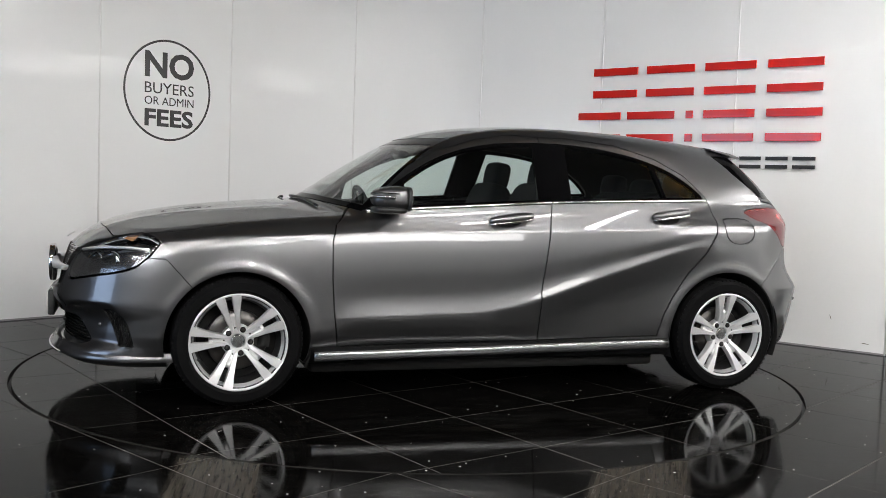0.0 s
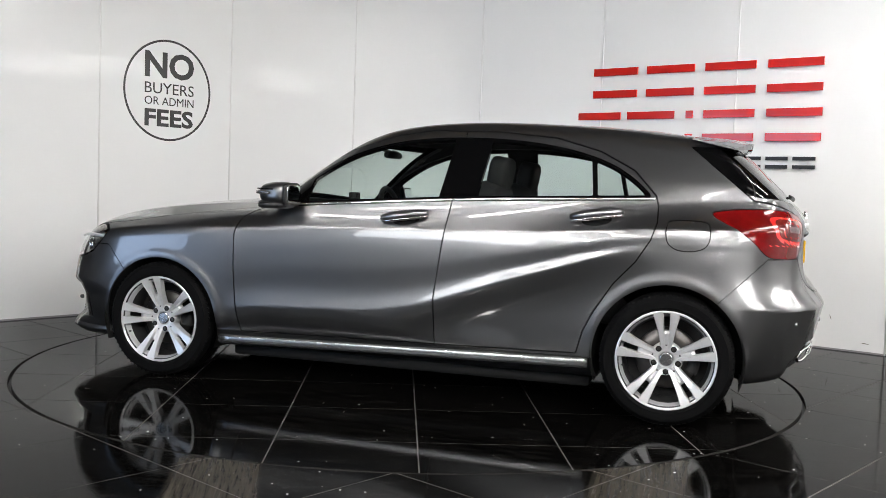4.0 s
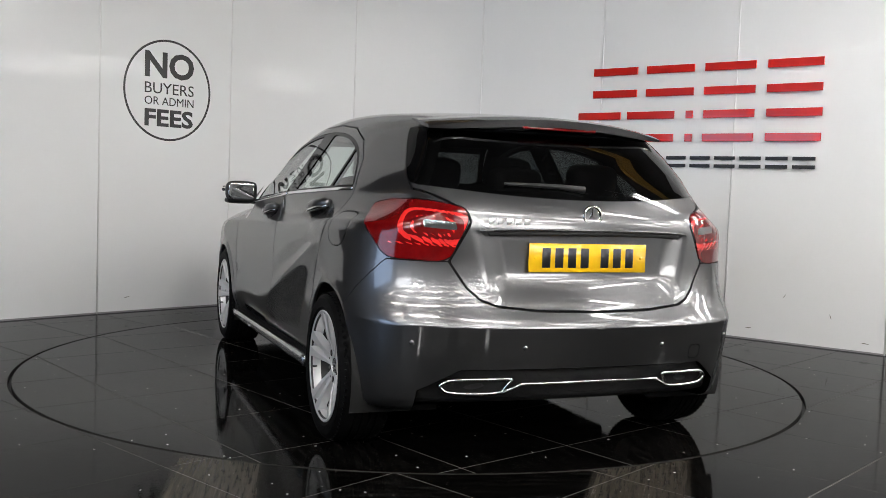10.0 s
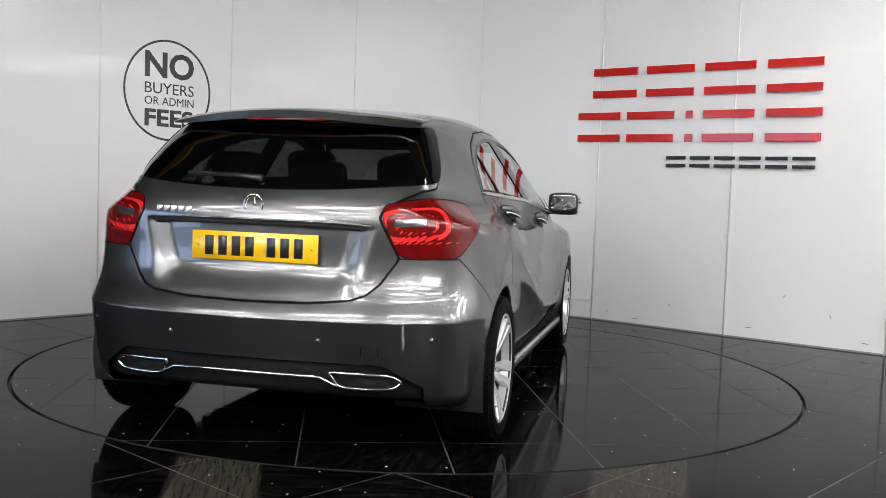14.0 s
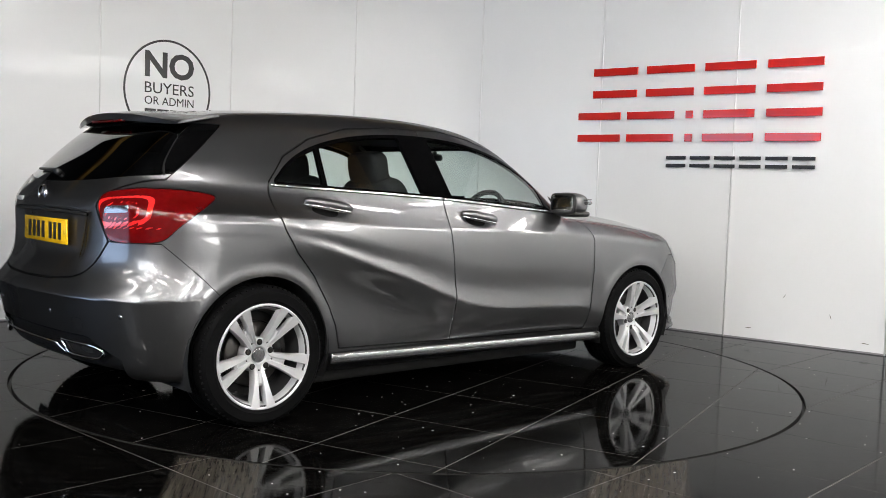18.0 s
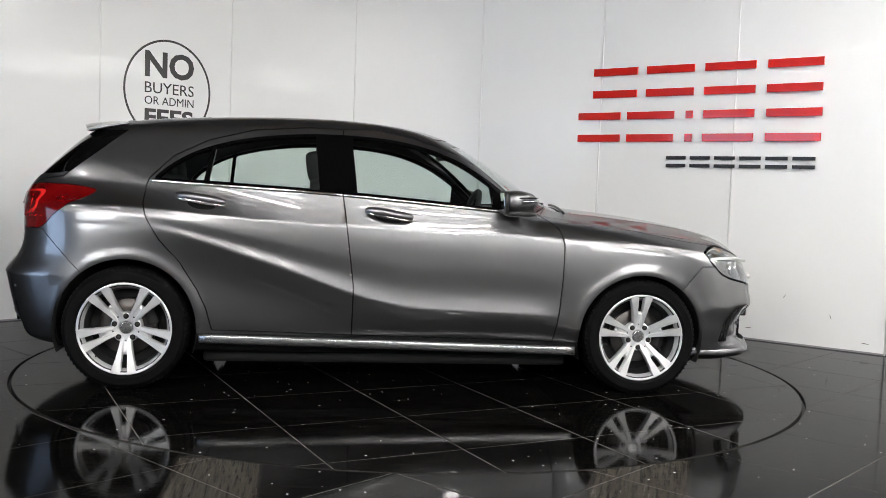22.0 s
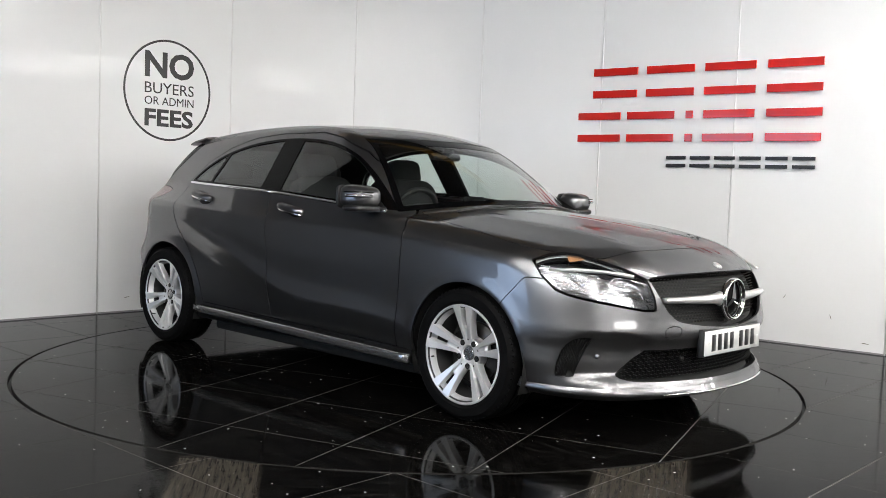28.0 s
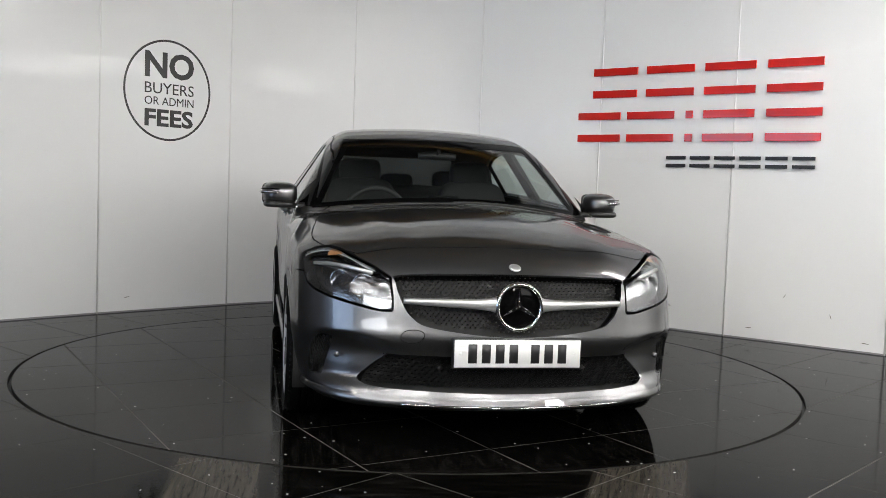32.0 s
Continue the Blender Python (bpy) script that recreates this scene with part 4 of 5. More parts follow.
    for k, c in enumerate(covers):
        m = (lambda q: q) if k == 0 else mirrored
        part("reflector", m(H.rest), LAMP_SILVER, c, "silver head lamp reflector")
        part("light_guide", m(offset(upper, 0.022)), LIGHT_GUIDE, c, "clear striped daytime light band")
        part("lamp_divider", m(offset(divider, 0.003)), BLACK_GLOSS, c, "black divider")
        part("indicator", m(offset(amber, 0.024)), AMBER, c, "amber indicator reflector")
        s = 1 - 2 * k
        for (bx, by, bz, br) in ((2.000, 0.600, 0.664, 0.045), (1.930, 0.690, 0.676, 0.042)):
            v, f = lathe([(0.012, -0.055), (br * 0.55, -0.045), (br * 0.9, -0.012), (br, 0.0), (br + 0.005, -0.002), (br + 0.004, -0.02)], 32, "x")
            v = v @ np.array(Matrix.Rotation(radians(27 * s), 3, "Z")).T + np.array([bx, by * s, bz])
            part("lamp_bowl", (v, f, None), CHROME, c, "chrome reflector bowl")
            v, f = lathe([(0.0, 0.004), (0.010, 0.002), (0.016, -0.01), (0.017, -0.05)], 20, "x")
            v = v + np.array([bx - 0.02, by * s, bz])
            part("bulb_shield", (v, f, None), SATIN, c)
        part("lamp_eyebrow", tube([(2.06, 0.575 * s, 0.722), (1.97, 0.66 * s, 0.738), (1.86, 0.735 * s, 0.742), (1.76, 0.785 * s, 0.735)], 0.008, 8), SATIN, c, "silver light strip")

    # grille opening, lower intake and side vents in the nose
    gr = side_outline([(-0.475, 0.715), (-0.3, 0.727), (0.0, 0.732), (0.3, 0.727), (0.475, 0.715), (0.482, 0.690), (0.462, 0.62), (0.42, 0.555), (0.33, 0.515), (0.0, 0.487), (-0.33, 0.515), (-0.42, 0.555), (-0.462, 0.62), (-0.482, 0.690)], 84)
    grille_f = lambda x, y, z: AND(poly_field(y, z, gr), 1.8 - x)
    grille = cut.take(grille_f, 0.0)
    lo_ = side_outline([(-0.475, 0.400), (0.0, 0.400), (0.475, 0.400), (0.52, 0.385), (0.612, 0.300), (0.605, 0.275), (0.5, 0.262), (0.0, 0.255), (-0.5, 0.262), (-0.605, 0.275), (-0.612, 0.300), (-0.52, 0.385)], 84)
    intake = cut.take(lambda x, y, z: AND(poly_field(y, z, lo_), 1.8 - x), 0.0)
    vent = cut.take(lambda x, y, z: AND(poly_field(y - x, z, [(-1.022, 0.276), (-1.028, 0.330), (-1.050, 0.385), (-1.085, 0.425), (-1.130, 0.448), (-1.185, 0.455), (-1.250, 0.452), (-1.205, 0.395), (-1.165, 0.330), (-1.140, 0.278)]), 1.6 - x), 0.0)
    V = offset(vent, -0.012)[0]
    for lean in (1, -1):
        for q in np.arange(-0.20, 0.22, 0.018):
            line = []
            for z in np.linspace(0.283, 0.448, 12):
                u = -1.135 + q + lean * 0.55 * (z - 0.365)
                d = np.hypot(V[:, 1] - V[:, 0] - u, V[:, 2] - z)
                i = int(d.argmin())
                if d[i] < 0.006:
                    line.append(V[i])
            if len(line) > 1:
                rib = tube([tuple(p) for p in line], 0.0028, 5)
                part("vent_rib", rib, MESH_BLACK, car)
                part("vent_rib", tube([(p[0], -p[1], p[2]) for p in line], 0.0028, 5), MESH_BLACK, car)
    # near-black sheets close the openings, in place of the shade inside them
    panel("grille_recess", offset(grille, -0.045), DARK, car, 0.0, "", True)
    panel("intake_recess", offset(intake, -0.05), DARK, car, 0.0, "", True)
    panel("side_vent", offset(vent, -0.022), DARK, car, 0.0, "black ribbed bumper side vent")
    panel("grille_frame", rim_only(grille, 0.05), BLACK_GLOSS, car, 0.0, "", True)
    panel("intake_frame", rim_only(intake, 0.05), MESH_BLACK, car, 0.0, "", True)
    panel("vent_frame", rim_only(vent, 0.026), BLACK_PLASTIC, car, 0.0)

    # bonnet
    hood_edge = spl([0.9, 1.1, 1.3, 1.5, 1.68, 1.8, 1.93], [0.68, 0.735, 0.762, 0.786, 0.778, 0.73, 0.615])
    hood_f = lambda x, y, z: AND(AND(y - hood_edge(x), 0.945 - 0.30 * y * y - x), AND(x - (1.997 - 0.19 * y * y), 0.6 - z))
    bonnet = cut.take(hood_f, 0.0025)
    panel("bonnet", bonnet, PAINT, car, 0.014, "sculpted grey bonnet", True)
    # tail gate
    tg = [(0.0, 0.622), (0.25, 0.626), (0.40, 0.640), (0.455, 0.660), (0.50, 0.700), (0.565, 0.800), (0.49, 0.95), (0.50, 0.99), (0.615, 1.055), (0.70, 1.09), (0.60, 1.30), (0.0, 1.34), (-0.2, 1.34), (-0.2, 0.622)]
    gate_f = lambda x, y, z: AND(AND(poly_field(y, z, tg), x + 1.5), OR(z - 1.058, x + 1.42 + 1.2 * (1.31 - z)))
    gate = cut.take(gate_f, 0.0045)
    panel("tailgate", gate, PAINT, car, 0.016, "grey tailgate with a recess for the plate", True)
    # doors
    fd = [(0.845, 0.915), (0.885, 0.880), (0.908, 0.80), (0.906, 0.62), (0.893, 0.45), (0.868, 0.275), (-0.210, 0.292), (-0.208, 0.55), (-0.235, 0.75), (-0.262, 0.95), (-0.275, 1.03), (-0.275, 1.375), (-0.1, 1.380), (0.1, 1.345), (0.35, 1.262), (0.55, 1.15), (0.76, 0.985)]
    rd = [(-0.210, 0.292), (-0.924, 0.307), (-0.955, 0.42), (-1.0, 0.515), (-1.09, 0.655), (-1.19, 0.765), (-1.255, 0.87), (-1.278, 0.95), (-1.275, 1.03), (-1.262, 1.075), (-1.15, 1.195), (-0.98, 1.285), (-0.75, 1.35), (-0.45, 1.377), (-0.275, 1.375), (-0.275, 1.03), (-0.262, 0.95), (-0.235, 0.75), (-0.208, 0.55)]
    for name, o, dx in (("front_door", fd, 0.0), ("rear_door", rd, 0.0)):
        d = cut.take(lambda x, y, z: AND(poly_field(x, z, o), 0.4 - y), 0.0034)
        hx, hz = (-0.033, 0.918) if name == "front_door" else (-0.992, 0.964)
        V = d[0]
        u, w = V[:, 0] - hx, V[:, 2] - hz + 0.12 * (V[:, 0] - hx)
        oval = np.hypot(u / 0.126, w / 0.042) - 1
        bowl = clip(d, oval)
        d = clip(d, -oval)
        panel(name, d, PAINT, car, 0.016, "grey metallic " + name.replace("_", " "))
        V, N, T = bowl
        q = np.hypot((V[:, 0] - hx) / 0.126, (V[:, 2] - hz + 0.12 * (V[:, 0] - hx)) / 0.042)
        V = V - N * (0.038 * np.clip(1 - q * q, 0, 1) ** 0.6)[:, None]
        panel("handle_bowl", (V, N, T), PAINT, car, 0.0)
    # fuel flap on one side, with a shut line
    flap_o = side_outline([(-1.325, 0.945), (-1.345, 0.962), (-1.42, 0.966), (-1.495, 0.960), (-1.517, 0.94), (-1.52, 0.885), (-1.50, 0.845), (-1.45, 0.826), (-1.38, 0.828), (-1.335, 0.855), (-1.322, 0.90)], 66)
    # bumpers
    fb = lambda x, y, z: OR(AND(1.60 + 0.9 * (z - 0.604) - x, z - 0.70), 1.990 - 0.19 * y * y - x)
    bumper = cut.take(lambda x, y, z: AND(fb(x, y, z), 1.5 - x), 0.0025)
    rest, cover = flap_in(mirrored(bumper), lambda x, y, z: AND(poly_field(y, z, smooth_line([(-0.375, 0.498), (-0.415, 0.507), (-0.455, 0.495), (-0.46, 0.465), (-0.42, 0.452), (-0.38, 0.468)], 36, True)), 1.8 - x))
    part("front_bumper", joined(rim(bumper, 0.012), rim(rest, 0.012)), PAINT, car, "grey front bumper")
    part("towing_cover", rim(cover, 0.005), PAINT, car, "small flush towing eye cover")
    rb = lambda x, y, z: AND(x - (-1.606 - 1.02 * (z - 0.628)), AND(z - 0.80, x + 1.45))
    rbump = cut.take(rb, 0.0025)
    R = Cutter(rbump)
    valance = R.take(lambda x, y, z: AND(z - (0.408 - 0.62 * np.maximum(y - 0.53, 0) - 0.02 * y * y), AND(y - 0.67, x + 1.7)), 0.001)
    rest, cover = flap_in(mirrored(R.rest), lambda x, y, z: AND(poly_field(y, z, smooth_line([(-0.46, 0.475), (-0.49, 0.478), (-0.515, 0.472), (-0.518, 0.445), (-0.512, 0.425), (-0.485, 0.422), (-0.46, 0.426), (-0.456, 0.45)], 40, True)), x + 1.7))
    part("rear_bumper", joined(rim(R.rest, 0.014), rim(rest, 0.014)), PAINT, car, "grey rear bumper with a cut-out diffuser")
    part("towing_cover", rim(cover, 0.005), PAINT, car, "small flush towing eye cover")
    panel("rear_diffuser", offset(valance, -0.03), BLACK_PLASTIC, car, 0.0, "black lower rear valance", True)
    panel("diffuser_edge", rim_only(valance, 0.035), BLACK_GLOSS, car, 0.0, "", True)
    # sills, wings, roof
    sill = cut.take(lambda x, y, z: AND(z - (0.283 - 0.008 * x), np.abs(x) - 1.2), 0.001)
    panel("sill", sill, BLACK_PLASTIC, car, 0.01, "black lower sill")
    wing = cut.take(lambda x, y, z: AND(0.70 - x, AND(z - 1.02, 0.0 * x - 1)), 0.0)
    panel("front_wing", wing, PAINT, car, 0.012, "grey front wing")
    left, right = cut.rest, mirrored(cut.rest)
    V = left[0]
    fl = AND(poly_field(V[:, 0], V[:, 2], flap_o), 0.4 - V[:, 1])
    flap = clip(left, fl + 0.0028)
    left = clip(left, -fl + 0.0028)
    body = part("body_shell", joined(rim(left, 0.012), rim(right, 0.012)), PAINT, car, "grey roof, pillars and rear quarter panels")
    part("fuel_flap", rim(flap, 0.006), PAINT, car, "rounded grey fuel filler flap")
    return car


def flap_in(mesh, field, gap=0.0015):
    """Parts a flush cover from a panel, with a fine shut line."""
    V = mesh[0]
    g = field(V[:, 0], V[:, 1], V[:, 2])
    return clip(mesh, -g + gap), clip(mesh, g + gap)


def rim_only(mesh, depth):
    """The inward-turned edge of a sheet alone."""
    m = rim(mesh, depth)
    return compact(m[0], -m[1] * 1.0, m[2][len(mesh[2]):][:, ::-1])


def build_liner(car):
    """The dark inner skin behind the panels, open at the windows and wheels."""
    m = offset(shell(110, 90, 30), -0.03)
    V = m[0]
    x, y, z = V.T
    band = np.array(GLASS_OUT + [(-1.235, 1.045), (-0.28, 1.0), (0.4, 0.955), (0.76, 0.93)])
    hole = np.maximum(poly_field(x, z, band), 0.35 - y)
    hole = np.minimum(hole, np.maximum(np.maximum(y - (0.72 - 0.52 * (z - 0.97)), z - 1.33), np.maximum(0.05 - x, 0.985 - z)))
    hole = np.minimum(hole, np.maximum(np.maximum(y - (0.59 - 0.56 * (z - 1.085)), z - 1.31), np.maximum(x + 1.5, 1.035 - z)))
    hole = np.minimum(hole, np.maximum(1.4 - x, -0.9 + 0 * x))
    for cx, cz, r in (ARCH_F, ARCH_R):
        hole = np.minimum(hole, np.maximum(np.hypot(x - cx, z - cz) - r - 0.01, 0.45 - y))
    m = clip(m, -hole)
    part("inner_shell", joined(m, mirrored(m)), DARK, car, "dark inner lining behind the panels")


turntable_car = build_car()
build_liner(turntable_car)


def motions():
    """The turntable turns clockwise at one even pace and carries the car."""
    start, rate = math.degrees(3.4291), math.degrees(0.1511)
    rows_t, rows_c = [], []
    for k in range(33):
        a = start - rate * k
        base = pose(0, 0, 0, 0, 0, a)
        rows_t.append((float(k), base))
        rows_c.append((float(k), base @ pose(-0.1995, 0.0795, 0.0)))
    walk(turntable, rows_t)
    walk(turntable_car, rows_c)


# ---- wheels, trim and cabin of the car ----
def superblob(cx, cy, cz, ax, ay, az, e1=0.5, e2=0.5, nu=28, nv=16):
    """A rounded block: e near 0 is boxy, 1 is an ellipsoid."""
    u = np.linspace(-math.pi, math.pi, nu, endpoint=False)
    v = np.linspace(-math.pi / 2, math.pi / 2, nv)
    p = lambda c, e: np.sign(c) * np.abs(c) ** e
    U, Vv = np.meshgrid(u, v, indexing="ij")
    X = cx + ax * p(np.cos(Vv), e1) * p(np.cos(U), e2)
    Y = cy + ay * p(np.cos(Vv), e1) * p(np.sin(U), e2)
    Z = cz + az * p(np.sin(Vv), e1)
    V = np.stack([X, Y, Z], -1).reshape(-1, 3)
    i, j = np.meshgrid(np.arange(nu), np.arange(nv - 1), indexing="ij")
    q = lambda a, b: ((a % nu) * nv + b).ravel()
    return V, np.stack([q(i, j), q(i + 1, j), q(i + 1, j + 1), q(i, j + 1)], 1)


def spoke_mesh(sign):
    """One leg of a twin spoke, from the hub outwards along z, its face towards +y."""
    bm = bmesh.new()
    rows = [(0.048, 0.0150, 0.0110, 0.838, 0.040), (0.080, 0.0185, 0.0115, 0.850, 0.042), (0.115, 0.0235, 0.0130, 0.863, 0.040), (0.16, 0.0300, 0.0175, 0.874, 0.034), (0.20, 0.0365, 0.0230, 0.883, 0.030), (0.2260, 0.0405, 0.0265, 0.8875, 0.030)]
    rings = []
    for r, o, w, y, d in rows:
        c = o * sign
        pts = [(c - w, y - d), (c - w, y - 0.009), (c - w + 0.0035, y), (c + w - 0.0035, y), (c + w, y - 0.009), (c + w, y - d)]
        rings.append([bm.verts.new((x, yy, r)) for x, yy in pts])
    for a, b in zip(rings, rings[1:]):
        for k in range(6):
            bm.faces.new((a[k], a[(k + 1) % 6], b[(k + 1) % 6], b[k]))
    bm.faces.new(rings[0][::-1])
    bm.faces.new(rings[-1])
    bmesh.ops.recalc_face_normals(bm, faces=bm.faces[:])
    return bm


def web_mesh():
    """The sunk web that joins the two legs of a spoke near the hub."""
    bm = bmesh.new()
    rings = []
    for r, w, y, d in ((0.040, 0.016, 0.836, 0.03), (0.070, 0.010, 0.842, 0.03), (0.100, 0.011, 0.848, 0.03), (0.122, 0.0125, 0.852, 0.026), (0.134, 0.0130, 0.846, 0.02), (0.138, 0.0130, 0.838, 0.01)):
        rings.append([bm.verts.new(p) for p in ((-w, y - d, r), (-w, y + 0.004, r), (-w * 0.5, y, r), (w * 0.5, y, r), (w, y + 0.004, r), (w, y - d, r))])
    for a, b in zip(rings, rings[1:]):
        for k in range(6):
            bm.faces.new((a[k], a[(k + 1) % 6], b[(k + 1) % 6], b[k]))
    bm.faces.new(rings[0][::-1])
    bm.faces.new(rings[-1])
    bmesh.ops.recalc_face_normals(bm, faces=bm.faces[:])
    return bm


def build_wheel(car):
    """A wheel about its own centre, its outer face towards +y at 0.777 m less."""
    back = 0.777
    R = 0.313
    prof = [(0.218, -0.10), (0.226, 0.085), (0.234, 0.100), (0.232, 0.1065), (0.226, 0.1085), (0.220, 0.106), (0.216, 0.099), (0.2135, 0.085), (0.209, 0.070), (0.203, 0.05), (0.192, 0.0), (0.196, -0.09)]
    v, f = lathe(prof, 72)
    wheel = sharp(part("wheel", (v, f, None), BARREL, car, "silver five twin-spoke alloy wheel"), 30)
    v, f = lathe([(0.2055, 0.066), (0.2070, 0.070), (0.2115, 0.085), (0.2150, 0.099), (0.2195, 0.1005), (0.2225, 0.1085), (0.2285, 0.1115), (0.2335, 0.1095), (0.2365, 0.1020)], 72)
    sharp(part("rim_lip", (v, f, None), ALLOY, wheel, "bright silver rim lip"), 40)
    # tyre with shoulder blocks and grooves
    tread = [(R - 0.004, -0.085), (R, -0.060)]
    for g in (-0.045, -0.015, 0.015, 0.045):
        tread += [(R, g - 0.0045), (R - 0.006, g - 0.0035), (R - 0.006, g + 0.0035), (R, g + 0.0045)]
    tread += [(R, 0.060), (R - 0.004, 0.085)]
    wall = [(R - 0.014, 0.103), (R - 0.024, 0.1095), (0.286, 0.1135), (0.268, 0.1155), (0.252, 0.1125), (0.2485, 0.1135), (0.2435, 0.1100), (0.236, 0.1085), (0.231, 0.1060), (0.226, 0.08)]
    prof = [(0.226, -0.10), (0.25, -0.112), (R - 0.015, -0.103)] + tread + wall
    v, f = lathe(prof, 96)
    tyre = sharp(part("tyre", (v, f, None), TYRE, wheel, "black road tyre with grooved tread"), 40)
    bm = bmesh.new()
    for k in range(72):
        a = 2 * math.pi * k / 72
        for s in (-1, 1):
            r = bmesh.ops.create_cube(bm, size=1)
            bmesh.ops.scale(bm, vec=(0.0085, 0.024, 0.009), verts=r["verts"])
            bmesh.ops.rotate(bm, verts=r["verts"], cent=(0, 0, 0), matrix=Matrix.Rotation(s * 0.18, 3, "Z"))
            bmesh.ops.rotate(bm, verts=r["verts"], cent=(0, 0, 0), matrix=Matrix.Rotation(s * 0.30, 3, "X"))
            bmesh.ops.translate(bm, verts=r["verts"], vec=(0, s * 0.088, R - 0.0120))
            bmesh.ops.rotate(bm, verts=r["verts"], cent=(0, 0, 0), matrix=Matrix.Rotation(a + s * 0.02, 3, "Y"))
    tagged(part("tread_block", bm, TYRE, wheel, "shoulder tread blocks", smooth=False), kind="stuff")
    for k in range(5):
        for sgn in (-1, 1):
            bm = spoke_mesh(sgn)
            bmesh.ops.translate(bm, vec=(0, -back, 0), verts=bm.verts[:])
            bmesh.ops.rotate(bm, verts=bm.verts[:], cent=(0, 0, 0), matrix=Matrix.Rotation(radians(72 * k), 3, "Y"))
            sharp(part("spoke", bm, ALLOY, wheel), 25)
        bm = web_mesh()
        bmesh.ops.translate(bm, vec=(0, -back, 0), verts=bm.verts[:])
        bmesh.ops.rotate(bm, verts=bm.verts[:], cent=(0, 0, 0), matrix=Matrix.Rotation(radians(72 * k), 3, "Y"))
        sharp(part("spoke_web", bm, ALLOY, wheel, "sunk silver web between two spoke legs"), 30)
        a = radians(72 * k)
        # flat dark disc, painted as the shade of a small hole
        v, f = lathe([(0.0, 0.0645), (0.0042, 0.0645), (0.0045, 0.063)], 12)
        part("web_dimple_shade", (v + np.array([0.0665 * math.sin(a), 0.0005, 0.0665 * math.cos(a)]), f, None), DARK, wheel)
    v, f = lathe([(0.0, 0.050), (0.030, 0.052), (0.034, 0.054), (0.040, 0.062), (0.068, 0.064), (0.0765, 0.059), (0.080, 0.03), (0.08, 0.0)], 40)
    sharp(part("hub", (v, f, None), ALLOY, wheel), 25)
    v, f = lathe([(0.0, 0.060), (0.026, 0.0595), (0.029, 0.058), (0.031, 0.0605), (0.0335, 0.058), (0.0335, 0.045)], 36)
    sharp(part("centre_cap", (v, f, None), SILL, wheel, "plain round silver centre cap"), 25)
    for k in range(5):
        a = radians(72 * k + 36)
        x, z = 0.0590 * math.sin(a), 0.0590 * math.cos(a)
        # flat dark disc on the hub face, painted as a shaded bolt hole
        v, f = lathe([(0.0, 0.0655), (0.0138, 0.0655), (0.0138, 0.0635)], 20)
        part("bolt_well_shade", (v + np.array([x, 0, z]), f, None), DARK, wheel)
        v, f = lathe([(0.0, 0.0675), (0.008, 0.0670), (0.009, 0.0650)], 6)
        part("wheel_bolt", (v + np.array([x, 0, z]), f, None), STEEL, wheel, smooth=False)
    v, f = lathe([(0.06, 0.012), (0.075, 0.014), (0.142, 0.014), (0.145, 0.010), (0.145, -0.01), (0.06, -0.01)], 64)
    part("brake_disc", (v, f, None), STEEL, wheel, "machined brake disc")
    v, f = lathe([(0.10, -0.03), (0.10, 0.03), (0.155, 0.033), (0.155, -0.03)], 14, sweep=(0.42, 0.58))
    part("brake_caliper", (v, f, None), DARK, wheel)
    v, f = lathe([(0.0, -0.03), (0.215, -0.03)], 40)
    part("back_plate", (v, f, None), DARK, wheel)
    bm = tube([(0.0, 0.085, 0.205), (0.0, 0.110, 0.194)], 0.004, 8)
    bm.transform(Matrix.Rotation(radians(100), 4, "Y"))
    part("valve", bm, RUBBER, wheel)
    first = pose(AXLE, back, 0.309, 0, 14, 0)
    wheel.matrix_basis = first
    copy_thing(wheel, pose(-AXLE, back, 0.312, 0, 1, 0))
    copy_thing(wheel, pose(AXLE, -back, 0.309, 0, 1, 180))
    copy_thing(wheel, pose(-AXLE, -back, 0.312, 0, 36, 180))
    # wheel housings
    for cx, cz, r in (ARCH_F, ARCH_R):
        for s in (1, -1):
            v, f = lathe([(0.02, 0.50), (r + 0.012, 0.50), (r + 0.008, 0.865)], 40, sweep=(-0.06, 0.56))
            v = v * np.array([1, s, 1]) + np.array([cx, 0, cz])
            part("wheel_housing", (v, f, None), DARK, car, "black wheel arch liner")


def on_side(x, z, s, out=0.0):
    """A point on the body's flank."""
    return Vector((x, s * (float(side_y(np.array([x]), np.array([z]))[0]) + out), z))


def ribbon(points, half, thick):
    """A flat strip along flank points (up-right profile), half wide up and down."""
    bm = bmesh.new()
    rings = []
    for p, o in points:
        rings.append([bm.verts.new(p + Vector((0, o * a, b))) for a, b in ((-0.006, -half), (thick * 0.7, -half), (thick, -half * 0.5), (thick, half * 0.5), (thick * 0.7, half), (-0.006, half))])
    for a, b in zip(rings, rings[1:]):
        for k in range(6):
            bm.faces.new((a[k], a[(k + 1) % 6], b[(k + 1) % 6], b[k]))
    bm.faces.new(rings[0][::-1])
    bm.faces.new(rings[-1])
    bmesh.ops.recalc_face_normals(bm, faces=bm.faces[:])
    return bm


